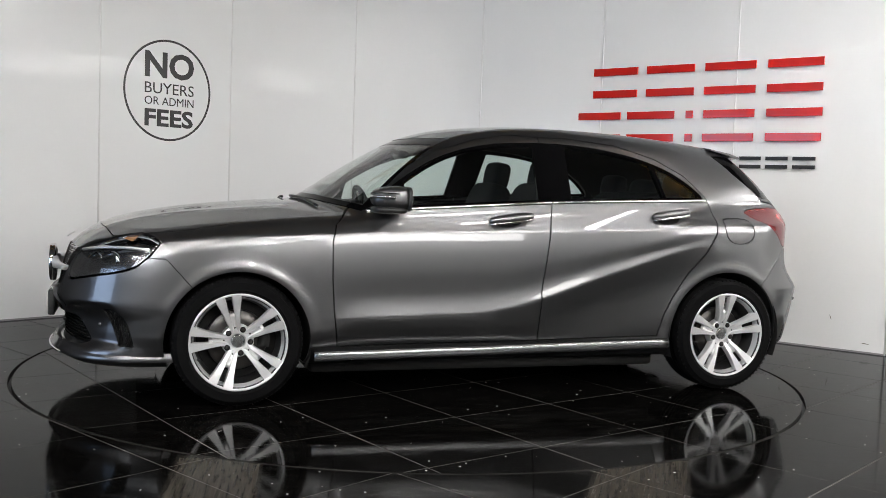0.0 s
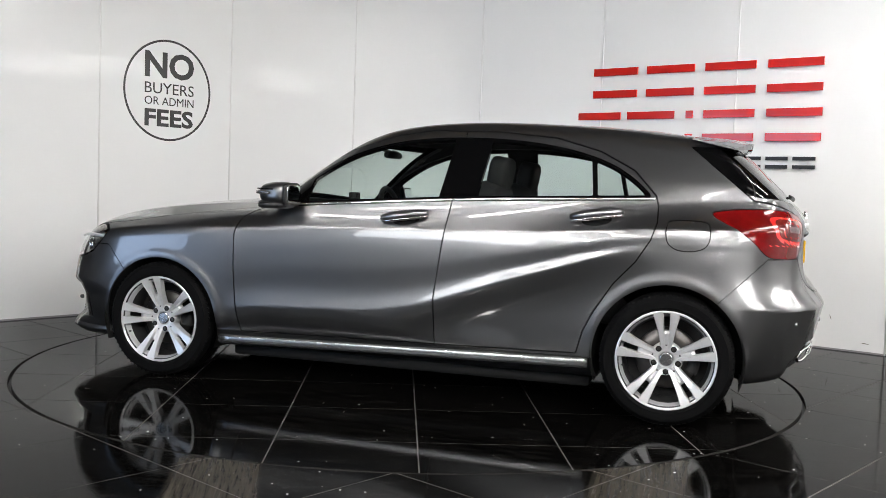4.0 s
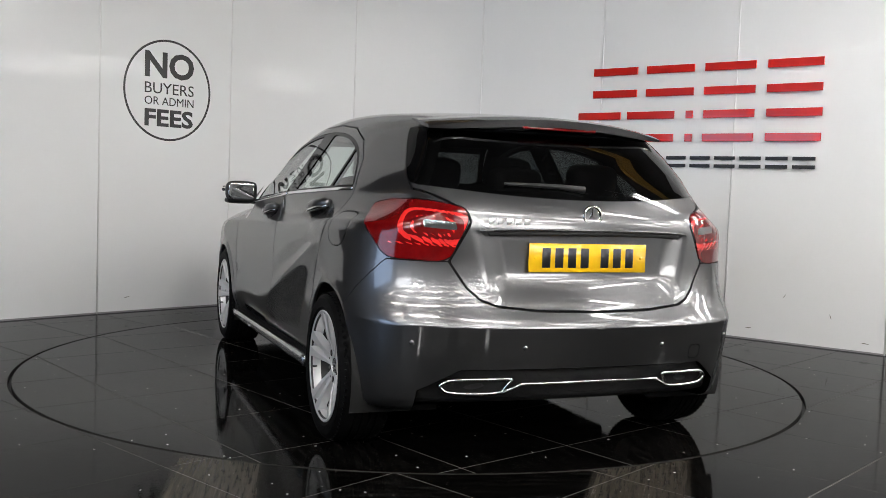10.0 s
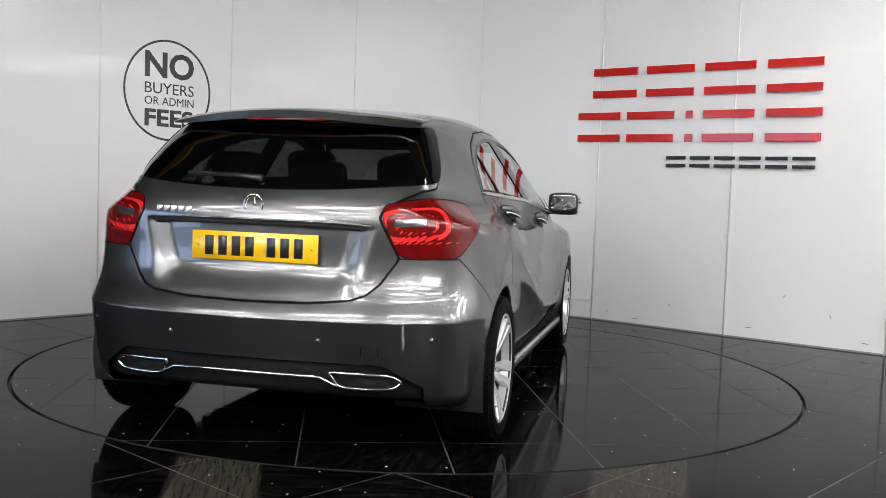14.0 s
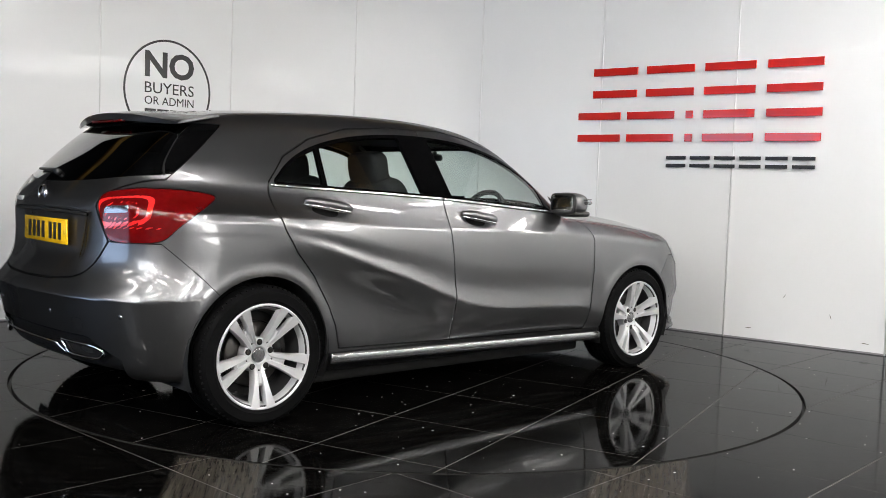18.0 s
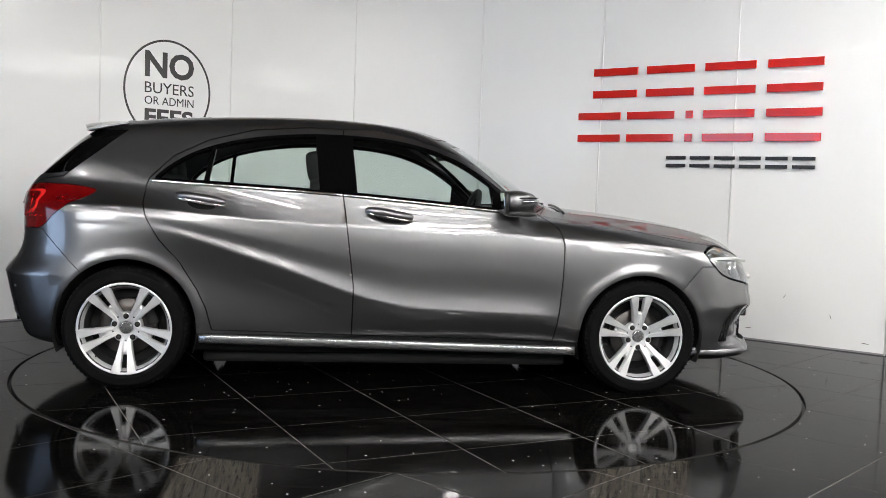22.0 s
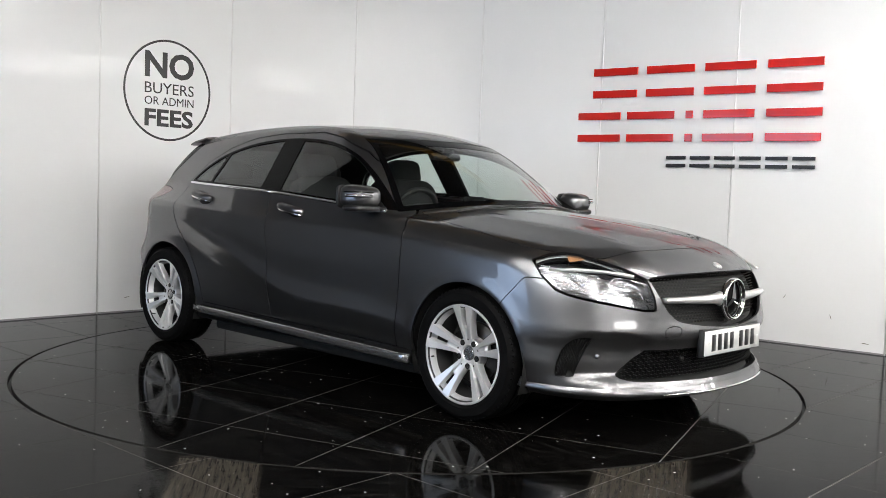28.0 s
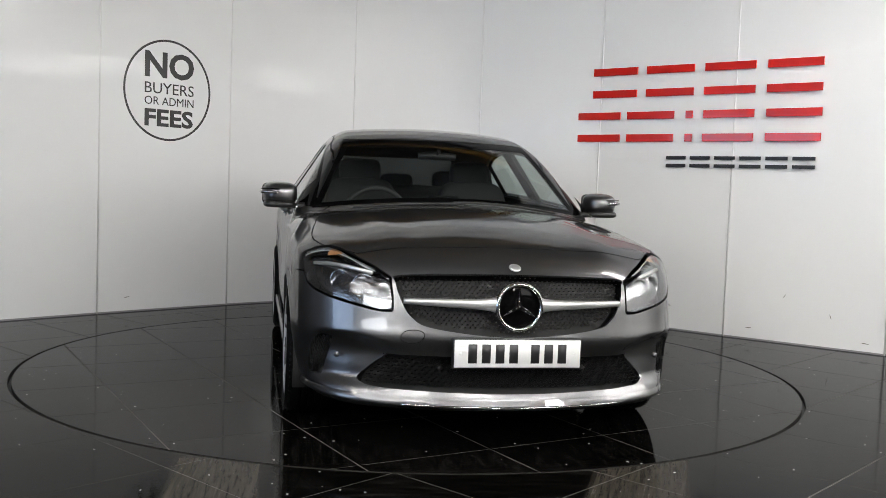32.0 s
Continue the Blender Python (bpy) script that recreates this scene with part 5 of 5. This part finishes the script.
def build_trim(car):
    belt_line = spl([-1.26, -0.9, -0.28, 0.1, 0.4, 0.74], [1.060, 1.046, 1.020, 0.995, 0.974, 0.948])
    for s in (1, -1):
        for x0, x1 in ((0.735, -0.270), (-0.280, -1.255)):
            xs = np.linspace(x0, x1, 40)
            pts = [(on_side(x, float(belt_line(x)), s), s) for x in xs]
            part("belt_trim", ribbon(pts, 0.0075, 0.006), CHROME, car, "thin chrome strip under the windows")
        # sill ledge
        xs = np.linspace(0.985, -0.985, 30)
        pts = [(Vector((x, s * 0.868, 0.2375 - 0.018 * x + 0.012)), s) for x in xs]
        part("sill_trim", ribbon(pts, 0.023, 0.016), SILL, car, "silver sill trim strip")
        # handles
        for hx, hz in ((-0.033, 0.921), (-0.992, 0.967)):
            bar, strip = [], []
            for k in np.linspace(-1, 1, 15):
                x = hx - k * 0.121
                z = hz + 0.011 + 0.017 * k
                o = 0.010 + 0.024 * (1 - abs(k) ** 3)
                bar.append(on_side(x, z, s, o - 0.004))
                strip.append(on_side(x, z - 0.017, s, o))
            r = [0.012 + 0.010 * (1 - abs(k) ** 4) for k in np.linspace(-1, 1, 15)]
            h = part("door_handle", tube(bar, r, 12, flat=1.15), PAINT, car, "grey pull door handle with a chrome edge")
            part("handle_edge", tube(strip, [q * 0.36 for q in r], 10), CHROME, h, "chrome lower edge")
        # mirrors
        base = part("door_mirror", (*mirror_shell(s), None), PAINT, car, "grey door mirror with a clear indicator strip")
        pts = [(0.735, s * 0.925, 1.022), (0.722, s * 0.975, 1.024), (0.690, s * 1.004, 1.024), (0.640, s * 1.012, 1.022)]
        part("indicator_strip", tube(smooth_line(pts, 16), 0.0105, 10, flat=0.9), CLEAR_LENS, base, "clear indicator strip")
        pts = [(0.737, s * 0.915, 1.040), (0.724, s * 0.975, 1.042), (0.690, s * 1.006, 1.042), (0.620, s * 1.014, 1.04)]
        part("upper_strip", tube(smooth_line(pts, 16), 0.003, 8), BLACK_GLOSS, base)
        v, f = superblob(0.645, s * 0.915, 0.960, 0.085, 0.085, 0.020, 0.6, 0.6)
        part("mirror_base", (v, f, None), BLACK_PLASTIC, base, "black lower mirror cover")
        part("mirror_foot", tube([(0.66, s * 0.78, 0.955), (0.665, s * 0.86, 0.955), (0.66, s * 0.92, 0.965)], [0.03, 0.022, 0.02], 12, flat=0.6), BLACK_PLASTIC, base)
        v, f = superblob(0.560, s * 0.917, 1.015, 0.012, 0.092, 0.060, 0.4, 0.4)
        part("mirror_frame", (v, f, None), BLACK_PLASTIC, base, "black mirror surround")
        v, f = superblob(0.548, s * 0.917, 1.017, 0.004, 0.078, 0.047, 0.35, 0.35)
        part("mirror_glass", (v, f, None), CHROME, base, "mirror glass")
        # sail panel before the window
        o = [(0.735, 0.962), (0.60, 0.975), (0.575, 1.055), (0.68, 0.992)]
        bm = bmesh.new()
        vs = [bm.verts.new(on_side(x, z, s, 0.002)) for x, z in o]
        bm.faces.new(vs)
        part("sail_panel", bm, BLACK_PLASTIC, car)
    # roof spoiler
    n, m = 33, 12
    V = []
    for k in np.linspace(-1, 1, n):
        y = 0.548 * k
        x0, x1 = -1.43 + 0.02 * k * k, -1.712 + 0.10 * k * k
        z0 = float(top_z(np.array([x0]), np.array([abs(y)]))[0])
        z1 = 1.367 - 0.048 * k * k
        prof = []
        for t in np.linspace(0, 1, m):
            prof.append((x0 + (x1 - x0) * t, y, z0 + 0.002 + (z1 - z0) * t + 0.012 * math.sin(math.pi * t) * t))
        for t in np.linspace(1, 0, 5):
            prof.append((x0 + (x1 + 0.006 - x0) * t, y, z0 - 0.028 * (1 - 0.85 * abs(k) ** 5) + (z1 - z0) * t))
        V += prof
    w = m + 5
    F = [(i * w + j, (i + 1) * w + j, (i + 1) * w + (j + 1) % w, i * w + (j + 1) % w) for i in range(n - 1) for j in range(w)]
    bm = bmesh.new()
    vs = [bm.verts.new(v) for v in V]
    for f in F:
        bm.faces.new([vs[i] for i in f])
    bm.faces.new([vs[j] for j in range(w)])
    bm.faces.new([vs[(n - 1) * w + j] for j in range(w)][::-1])
    bmesh.ops.recalc_face_normals(bm, faces=bm.faces[:])
    sp = sharp(part("roof_spoiler", bm, PAINT, car, "grey roof spoiler over the rear window"), 40)
    part("brake_light", box(-1.700, -0.17, 1.328, -1.680, 0.17, 1.340, 0.003), RED_LENS, sp, "high red brake light")
    part("wiper_arm", tube([(-1.918, -0.0, 1.085), (-1.905, 0.10, 1.095), (-1.885, 0.33, 1.100)], [0.016, 0.010, 0.006], 8), BLACK_PLASTIC, car, "black rear wiper")
    # front wipers
    for y0, y1, x0 in ((0.02, -0.55, 1.035), (0.55, -0.02, 0.985)):
        pts = [(x0 - 0.10 * abs(y) , y, float(top_z(np.array([x0 - 0.10 * abs(y)]), np.array([abs(y)]))[0]) + 0.010) for y in np.linspace(y0, y1, 9)]
        part("front_wiper", tube(pts, 0.007, 8), BLACK_PLASTIC, car, "black wind screen wiper")


def mirror_shell(s):
    V, f = superblob(0, 0, 0, 1, 1, 1, 0.62, 0.62, 40, 24)
    x = 0.640 + V[:, 0] * np.where(V[:, 0] > 0, 0.092, 0.088)
    k = (x - 0.55) / 0.18
    y = 0.917 + V[:, 1] * (0.098 - 0.030 * np.clip(k, 0, 1) ** 2) - 0.012 * np.clip(k, 0, 1)
    z = 1.018 + V[:, 2] * (0.064 - 0.018 * np.clip(k, 0, 1) ** 2)
    return np.stack([x, s * y, z], 1), f


def bars_plate(name, car, x, z, tilt, facing, material, label):
    """A registration plate; its characters are plain dark bars."""
    p = part(name, box(-0.004, -0.26, -0.0555, 0.004, 0.26, 0.0555, 0.002, 1), material, car, label)
    p.matrix_basis = pose(x, 0, z, 0, tilt, 0 if facing > 0 else 180)
    y = -0.205
    for k in range(7):
        if k == 4:
            y += 0.033
        part("plate_bar", box(0.0035, y, -0.038, 0.0055, y + 0.036, 0.038, 0.001, 1), BLACK_SIGN, p)
        y += 0.056
    for s in (-1, 1):
        v, f = lathe([(0.0, 0.0055), (0.006, 0.005), (0.007, 0.003)], 12, "x")
        part("plate_screw", (v + np.array([0, s * 0.235, 0]), f, None), material, p)
    return p


def foot_line(ang, z):
    """Where the nose's skin lies in plan at height z, seen from a point behind the bumper."""
    d = np.stack([np.cos(ang), np.sin(ang)], 1)
    lo, hi = np.zeros(len(ang)), np.full(len(ang), 1.4)
    for _ in range(22):
        m = (lo + hi) / 2
        ins = skin(1.2 + d[:, 0] * m, d[:, 1] * m, np.full(len(ang), z)) < 0
        lo, hi = np.where(ins, m, lo), np.where(ins, hi, m)
    return np.array([1.2, 0]) + d * lo[:, None]


def emblem_arms(parent, centre, length, half, height, facing):
    """Three plain tapered arms inside a ring."""
    for k in range(3):
        a = 2 * math.pi * k / 3
        bm = bmesh.new()
        tip = bm.verts.new((0.0, 0.0, length))
        top = bm.verts.new((facing * height, 0.0, 0.0))
        foot = [bm.verts.new((facing * -0.004, s * half * c, h)) for s, c, h in ((-1, 1.0, half * 0.58), (-1, 0.0, -half * 0.4), (1, 1.0, half * 0.58))]
        for p, q in zip(foot, foot[1:]):
            bm.faces.new((p, q, top))
        bm.faces.new((foot[0], top, tip))
        bm.faces.new((foot[2], tip, top))
        bmesh.ops.recalc_face_normals(bm, faces=bm.faces[:])
        bm.transform(pose(*centre) @ Matrix.Rotation(a, 4, "X"))
        part("emblem_arm", bm, CHROME, parent, smooth=False)


def build_nose(car):
    bars_plate("front_plate", car, 2.243, 0.425, 0, 1, PLATE_W, "white front registration plate with plain bars")
    part("plate_carrier", box(2.205, -0.265, 0.362, 2.238, 0.265, 0.488, 0.006), BLACK_PLASTIC, car)
    # grille mesh of small studs in rows
    bm = bmesh.new()
    row = 0
    gr = [(-0.482, 0.715), (0.0, 0.73), (0.482, 0.715), (0.462, 0.62), (0.42, 0.555), (0.33, 0.517), (0.0, 0.492), (-0.33, 0.517), (-0.42, 0.555), (-0.462, 0.62)]
    for z in np.arange(0.494, 0.728, 0.0125):
        row += 1
        ys = np.arange(-0.47, 0.47, 0.021) + (0.0105 if row % 2 else 0)
        inside = poly_field(ys, np.full(ys.shape, z), gr) < -0.008
        for y in ys[inside]:
            x = float(nose(z)) - 0.34 * y * y - 0.40 * y ** 6 - 0.036
            a = [bm.verts.new((x + dx, y + dy, z + dz)) for dx, dy, dz in ((0, -0.0052, 0), (0, 0, -0.0034), (0, 0.0052, 0), (0, 0, 0.0034), (0.007, 0, 0))]
            for i in range(4):
                bm.faces.new((a[i], a[(i + 1) % 4], a[4]))
    tagged(part("grille_mesh", bm, STEEL, car, "small silver diamond pins in the black grille", smooth=False), kind="stuff")
    bm = bmesh.new()
    lo_ = [(-0.475, 0.398), (0.475, 0.398), (0.52, 0.385), (0.605, 0.300), (0.600, 0.275), (0.5, 0.264), (-0.5, 0.264), (-0.600, 0.275), (-0.605, 0.30), (-0.52, 0.385)]
    row = 0
    for z in np.arange(0.266, 0.40, 0.0145):
        row += 1
        ys = np.arange(-0.60, 0.60, 0.026) + (0.013 if row % 2 else 0)
        inside = poly_field(ys, np.full(ys.shape, z), lo_) < -0.004
        for y in ys[inside]:
            x = float(nose(z)) - 0.34 * y * y - 0.40 * y ** 6 - 0.03
            hexo = [(math.cos(k * math.pi / 3), math.sin(k * math.pi / 3)) for k in range(6)]
            o = [bm.verts.new((x, y + 0.0145 * c, z + 0.0083 * q)) for c, q in hexo]
            i_ = [bm.verts.new((x, y + 0.0105 * c, z + 0.0060 * q)) for c, q in hexo]
            d = [bm.verts.new((x - 0.012, y + 0.0105 * c, z + 0.0060 * q)) for c, q in hexo]
            for k in range(6):
                bm.faces.new((o[k], o[(k + 1) % 6], i_[(k + 1) % 6], i_[k]))
                bm.faces.new((i_[k], i_[(k + 1) % 6], d[(k + 1) % 6], d[k]))
    tagged(part("intake_mesh", bm, MESH_BLACK, car, "black honeycomb intake mesh", smooth=False), kind="stuff")
    # louvre: two satin blades and a ring round a plain dark disc
    for s in (1, -1):
        bm = bmesh.new()
        rings = []
        for y in np.linspace(0.085, 0.452, 14):
            x = 2.225 - 0.34 * y * y - 0.40 * y ** 6
            h = 0.0115 + 0.010 * (0.452 - y) / 0.367 + 0.012 * math.exp(-(y - 0.085) / 0.03)
            z = 0.617 + 0.010 * (y - 0.085)
            rings.append([bm.verts.new((x + a, s * y, z + b)) for a, b in ((-0.02, -h), (0.002, -h), (0.009, -h * 0.7), (0.012, h * 0.4), (0.004, h), (-0.02, h))])
        for a, b in zip(rings, rings[1:]):
            for k in range(6):
                bm.faces.new((a[k], a[(k + 1) % 6], b[(k + 1) % 6], b[k]))
        bm.faces.new(rings[-1])
        bmesh.ops.recalc_face_normals(bm, faces=bm.faces[:])
        part("grille_blade", bm, SATIN, car, "satin silver grille blade")
    prof = [(0.081, -0.02), (0.097, -0.018), (0.100, -0.004), (0.096, 0.010), (0.090, 0.013), (0.083, 0.008), (0.081, -0.006)]
    v, f = lathe(prof, 56, "x")
    ring = part("emblem_ring", (v + np.array([2.236, 0, 0.612]), f, None), CHROME, car, "plain chrome ring in the grille")
    v, f = lathe([(0.0, -0.002), (0.05, -0.003), (0.083, -0.012)], 48, "x")
    part("emblem_disc", (v + np.array([2.236, 0, 0.612]), f, None), BLACK_GLOSS, ring, "plain black disc")
    emblem_arms(ring, (2.236, 0, 0.612), 0.084, 0.0105, 0.013, 1)
    # bonnet badge
    zb = float(top_z(np.array([2.145]), np.array([0.0]))[0])
    v, f = lathe([(0.0, 0.005), (0.020, 0.0045), (0.024, 0.002), (0.0245, -0.002)], 32, "z")
    v = v @ np.array(Matrix.Rotation(radians(32), 3, "Y")).T + np.array([2.145, 0, zb + 0.001])
    part("bonnet_badge", (v, f, None), SATIN, car, "small plain round silver badge")
    # lower splitter: a wedge along the bumper's foot, from wheel opening to wheel opening
    ang = np.radians(np.linspace(-63, 63, 85))
    P = foot_line(ang, 0.232)
    bm = bmesh.new()
    rings, edge = [], []
    for k, (x, y) in enumerate(P):
        t = P[min(k + 1, len(P) - 1)] - P[max(k - 1, 0)]
        n = np.array([t[1], -t[0]]) / np.linalg.norm(t)
        n = n if n[0] * (x - 1.2) + n[1] * y > 0 else -n
        mid = math.cos(ang[k]) ** 2
        out = 0.004 + 0.010 * mid
        z = 0.206 + 0.012 * (1 - mid)
        prof = [(-0.05, 0.034), (-0.006, 0.034), (out * 0.3, 0.018), (out, 0.003), (out - 0.003, -0.006), (-0.06, -0.006)]
        rings.append([bm.verts.new((x + n[0] * o, y + n[1] * o, z + h)) for o, h in prof])
        if abs(y) < 0.47:
            edge.append((x + n[0] * (out + 0.001), y, z - 0.001))
    for a, b in zip(rings, rings[1:]):
        for k in range(6):
            bm.faces.new((a[k], a[(k + 1) % 6], b[(k + 1) % 6], b[k]))
    bm.faces.new(rings[0][::-1])
    bm.faces.new(rings[-1])
    bmesh.ops.recalc_face_normals(bm, faces=bm.faces[:])
    sharp(part("front_splitter", bm, PAINT, car, "grey front lip"), 50)
    part("splitter_trim", tube(edge, 0.0065, 8, flat=0.8), CHROME, car, "bright strip along the front lip")
    for s in (1, -1):
        for y, z in ((0.30, 0.352), (0.70, 0.375)):
            x = float(nose(z)) - 0.34 * y * y - 0.40 * y ** 6
            v, f = lathe([(0.0, 0.004), (0.009, 0.003), (0.011, 0.0), (0.0115, -0.01)], 16, "x")
            part("parking_sensor", (v + np.array([x - (0.01 if y < 0.5 else 0.004), s * y, z]), f, None), BLACK_PLASTIC if y < 0.5 else PAINT, car, "round parking sensor")
    part("floor_pan", box(-0.98, -0.72, 0.122, 0.98, 0.72, 0.215, 0.02), DARK, car, "dark underside between the sills")
    part("under_tray", box(-1.55, -0.60, 0.175, 1.9, 0.60, 0.235, 0.01), DARK, car, "dark under tray")


def build_tail(car):
    bars_plate("rear_plate", car, -1.975, 0.822, 0, -1, PLATE_Y, "yellow rear registration plate with plain bars")
    xr = lambda y, z: float(tail(z)) + 0.21 * y * y + 0.45 * abs(y) ** 6
    pts = [(xr(y, 0.935) - 0.003, y, 0.930 - 0.01 * (y / 0.45) ** 4) for y in np.linspace(-0.46, 0.46, 25)]
    part("gate_trim", tube(pts, 0.004, 8), PAINT, car, "grey lip over the plate recess")
    # dark tube stands in for the shadow under the lip
    pts = [(xr(y, 0.918) + 0.010, y, 0.917 - 0.01 * (y / 0.45) ** 4) for y in np.linspace(-0.42, 0.42, 25)]
    part("gate_lip_shade", tube(pts, 0.010, 8), DARK, car, "dark bar as painted shade under the lip over the plate")
    v, f = lathe([(0.030, 0.0), (0.033, 0.007), (0.040, 0.008), (0.043, 0.004), (0.043, -0.004)], 44, "x")
    v = v * np.array([-1, 1, 1])
    e = part("gate_emblem", (v + np.array([xr(0, 0.985) - 0.001, 0, 0.985]), f, None), CHROME, car, "plain chrome ring on the tailgate")
    emblem_arms(e, (xr(0, 0.985) - 0.001, 0, 0.985), 0.034, 0.006, 0.008, -1)
    for k in range(5):
        y = 0.425 - 0.034 * k
        part("model_badge", box(xr(y, 0.955) - 0.004, y - 0.026, 0.944, xr(y, 0.955) + 0.004, y, 0.968, 0.002, 1), SATIN, car, "small plain silver bar")
    for s in (1, -1):
        o = [(0.590, 0.338), (0.545, 0.360), (0.400, 0.366), (0.337, 0.366), (0.348, 0.342), (0.372, 0.313), (0.46, 0.306), (0.55, 0.308), (0.58, 0.320)]
        line = smooth_line(o, 54, True)
        P = [(xr(y, z) + 0.006, s * y, z) for y, z in line]
        t = part("tailpipe_trim", tube(P, 0.007, 8, closed=True), CHROME, car, "chrome tailpipe surround")
        # dark sheet closes the pipe, in place of the shade within
        bm = bmesh.new()
        bm.faces.new([bm.verts.new((p[0] + 0.02, p[1], p[2])) for p in P])
        part("tailpipe_recess", bm, DARK, t)
        v, f = lathe([(0.0, 0.004), (0.009, 0.003), (0.011, 0.0), (0.0115, -0.01)], 16, "x")
        for y, z in ((0.30, 0.49), (0.70, 0.50)):
            part("parking_sensor", (v * np.array([-1, 1, 1]) + np.array([xr(y, z), s * y, z]), f, None), PAINT, car, "round parking sensor")
    pts = [(xr(y, z) - 0.002, y, z) for y, z in smooth_line([(0.362, 0.314), (0.31, 0.340), (0.27, 0.349), (0.0, 0.352), (-0.27, 0.349), (-0.31, 0.340), (-0.362, 0.314)], 48)]
    part("diffuser_trim", tube(pts, 0.006, 8), CHROME, car, "chrome strip between the tailpipes")


def build_cabin(car):
    def blob(name, args, m, parent, label="", turn=None):
        v, f = superblob(*args)
        if turn:
            c = np.array(args[:3])
            v = (v - c) @ np.array(Matrix.Rotation(radians(turn), 3, "Y")).T + c
        return part(name, (v, f, None), m, parent, label)
    for s in (1, -1):
        seat = blob("front_seat", (0.02, s * 0.37, 0.52, 0.26, 0.25, 0.10, 0.4, 0.4), FABRIC, car, "dark fabric front seat")
        blob("backrest", (-0.30, s * 0.37, 0.80, 0.085, 0.235, 0.33, 0.4, 0.4), FABRIC, seat, "", -16)
        blob("headrest", (-0.415, s * 0.37, 1.170, 0.055, 0.135, 0.088, 0.5, 0.5), FABRIC, seat, "", -10)
        for d in (-0.06, 0.06):
            part("headrest_post", tube([(-0.37, s * 0.37 + d, 1.0), (-0.405, s * 0.37 + d, 1.14)], 0.007, 8), CHROME, seat)
    bench = blob("rear_bench", (-0.88, 0, 0.52, 0.26, 0.62, 0.11, 0.3, 0.3), FABRIC, car, "dark fabric rear bench")
    blob("backrest", (-1.20, 0, 0.80, 0.09, 0.60, 0.30, 0.3, 0.3), FABRIC, bench, "", -20)
    for y in (0.40, -0.40, 0.0):
        blob("headrest", (-1.285, y, 1.135 - (0.03 if y == 0 else 0), 0.05, 0.125, 0.075, 0.5, 0.5), FABRIC, bench, "", -10)
        for d in (-0.05, 0.05):
            part("headrest_post", tube([(-1.26, y + d, 1.0), (-1.28, y + d, 1.10)], 0.006, 8), CHROME, bench)
    dash = blob("dashboard", (0.78, 0, 0.80, 0.24, 0.70, 0.155, 0.45, 0.35), DASH, car, "black soft dashboard")
    blob("instrument_hood", (0.62, -0.37, 0.955, 0.10, 0.17, 0.035, 0.6, 0.6), DASH, dash)
    part("display_screen", box(0.575, -0.085, 0.93, 0.585, 0.085, 1.035, 0.004), BLACK_GLOSS, dash, "upright dark display")
    blob("centre_console", (0.25, 0, 0.50, 0.45, 0.10, 0.15, 0.3, 0.3), DASH, car, "black centre console")
    ringp = [(0.46 + 0.055 * math.sin(a), -0.37 + 0.175 * math.cos(a), 0.90 + 0.165 * math.sin(a)) for a in np.linspace(0, 2 * math.pi, 41)[:-1]]
    sw = part("steering_wheel", tube(ringp, 0.016, 10, closed=True), DASH, car, "black steering wheel on the right")
    blob("wheel_boss", (0.48, -0.37, 0.89, 0.035, 0.065, 0.06, 0.7, 0.7), DASH, sw)
    for a in (0.15, math.pi - 0.15, -math.pi / 2):
        part("wheel_arm", tube([(0.48, -0.37, 0.89), (0.46 + 0.055 * math.sin(a), -0.37 + 0.17 * math.cos(a), 0.90 + 0.16 * math.sin(a))], 0.014, 8), DASH, sw)
    part("inner_mirror", tube([(0.34, -0.11, 1.262), (0.335, 0.0, 1.268), (0.34, 0.11, 1.262)], [0.020, 0.026, 0.020], 12), BLACK_PLASTIC, car, "inner rear view mirror")
    part("mirror_stalk", tube([(0.345, 0, 1.27), (0.40, 0, 1.295)], 0.012, 8), BLACK_PLASTIC, car)
    part("cabin_floor", box(-1.5, -0.66, 0.28, 0.95, 0.66, 0.30), DASH, car)
    part("parcel_shelf", box(-1.86, -0.52, 0.985, -1.36, 0.52, 1.0, 0.004), DASH, car, "black parcel shelf")


build_wheel(turntable_car)
build_trim(turntable_car)
build_nose(turntable_car)
build_tail(turntable_car)
build_cabin(turntable_car)
motions()
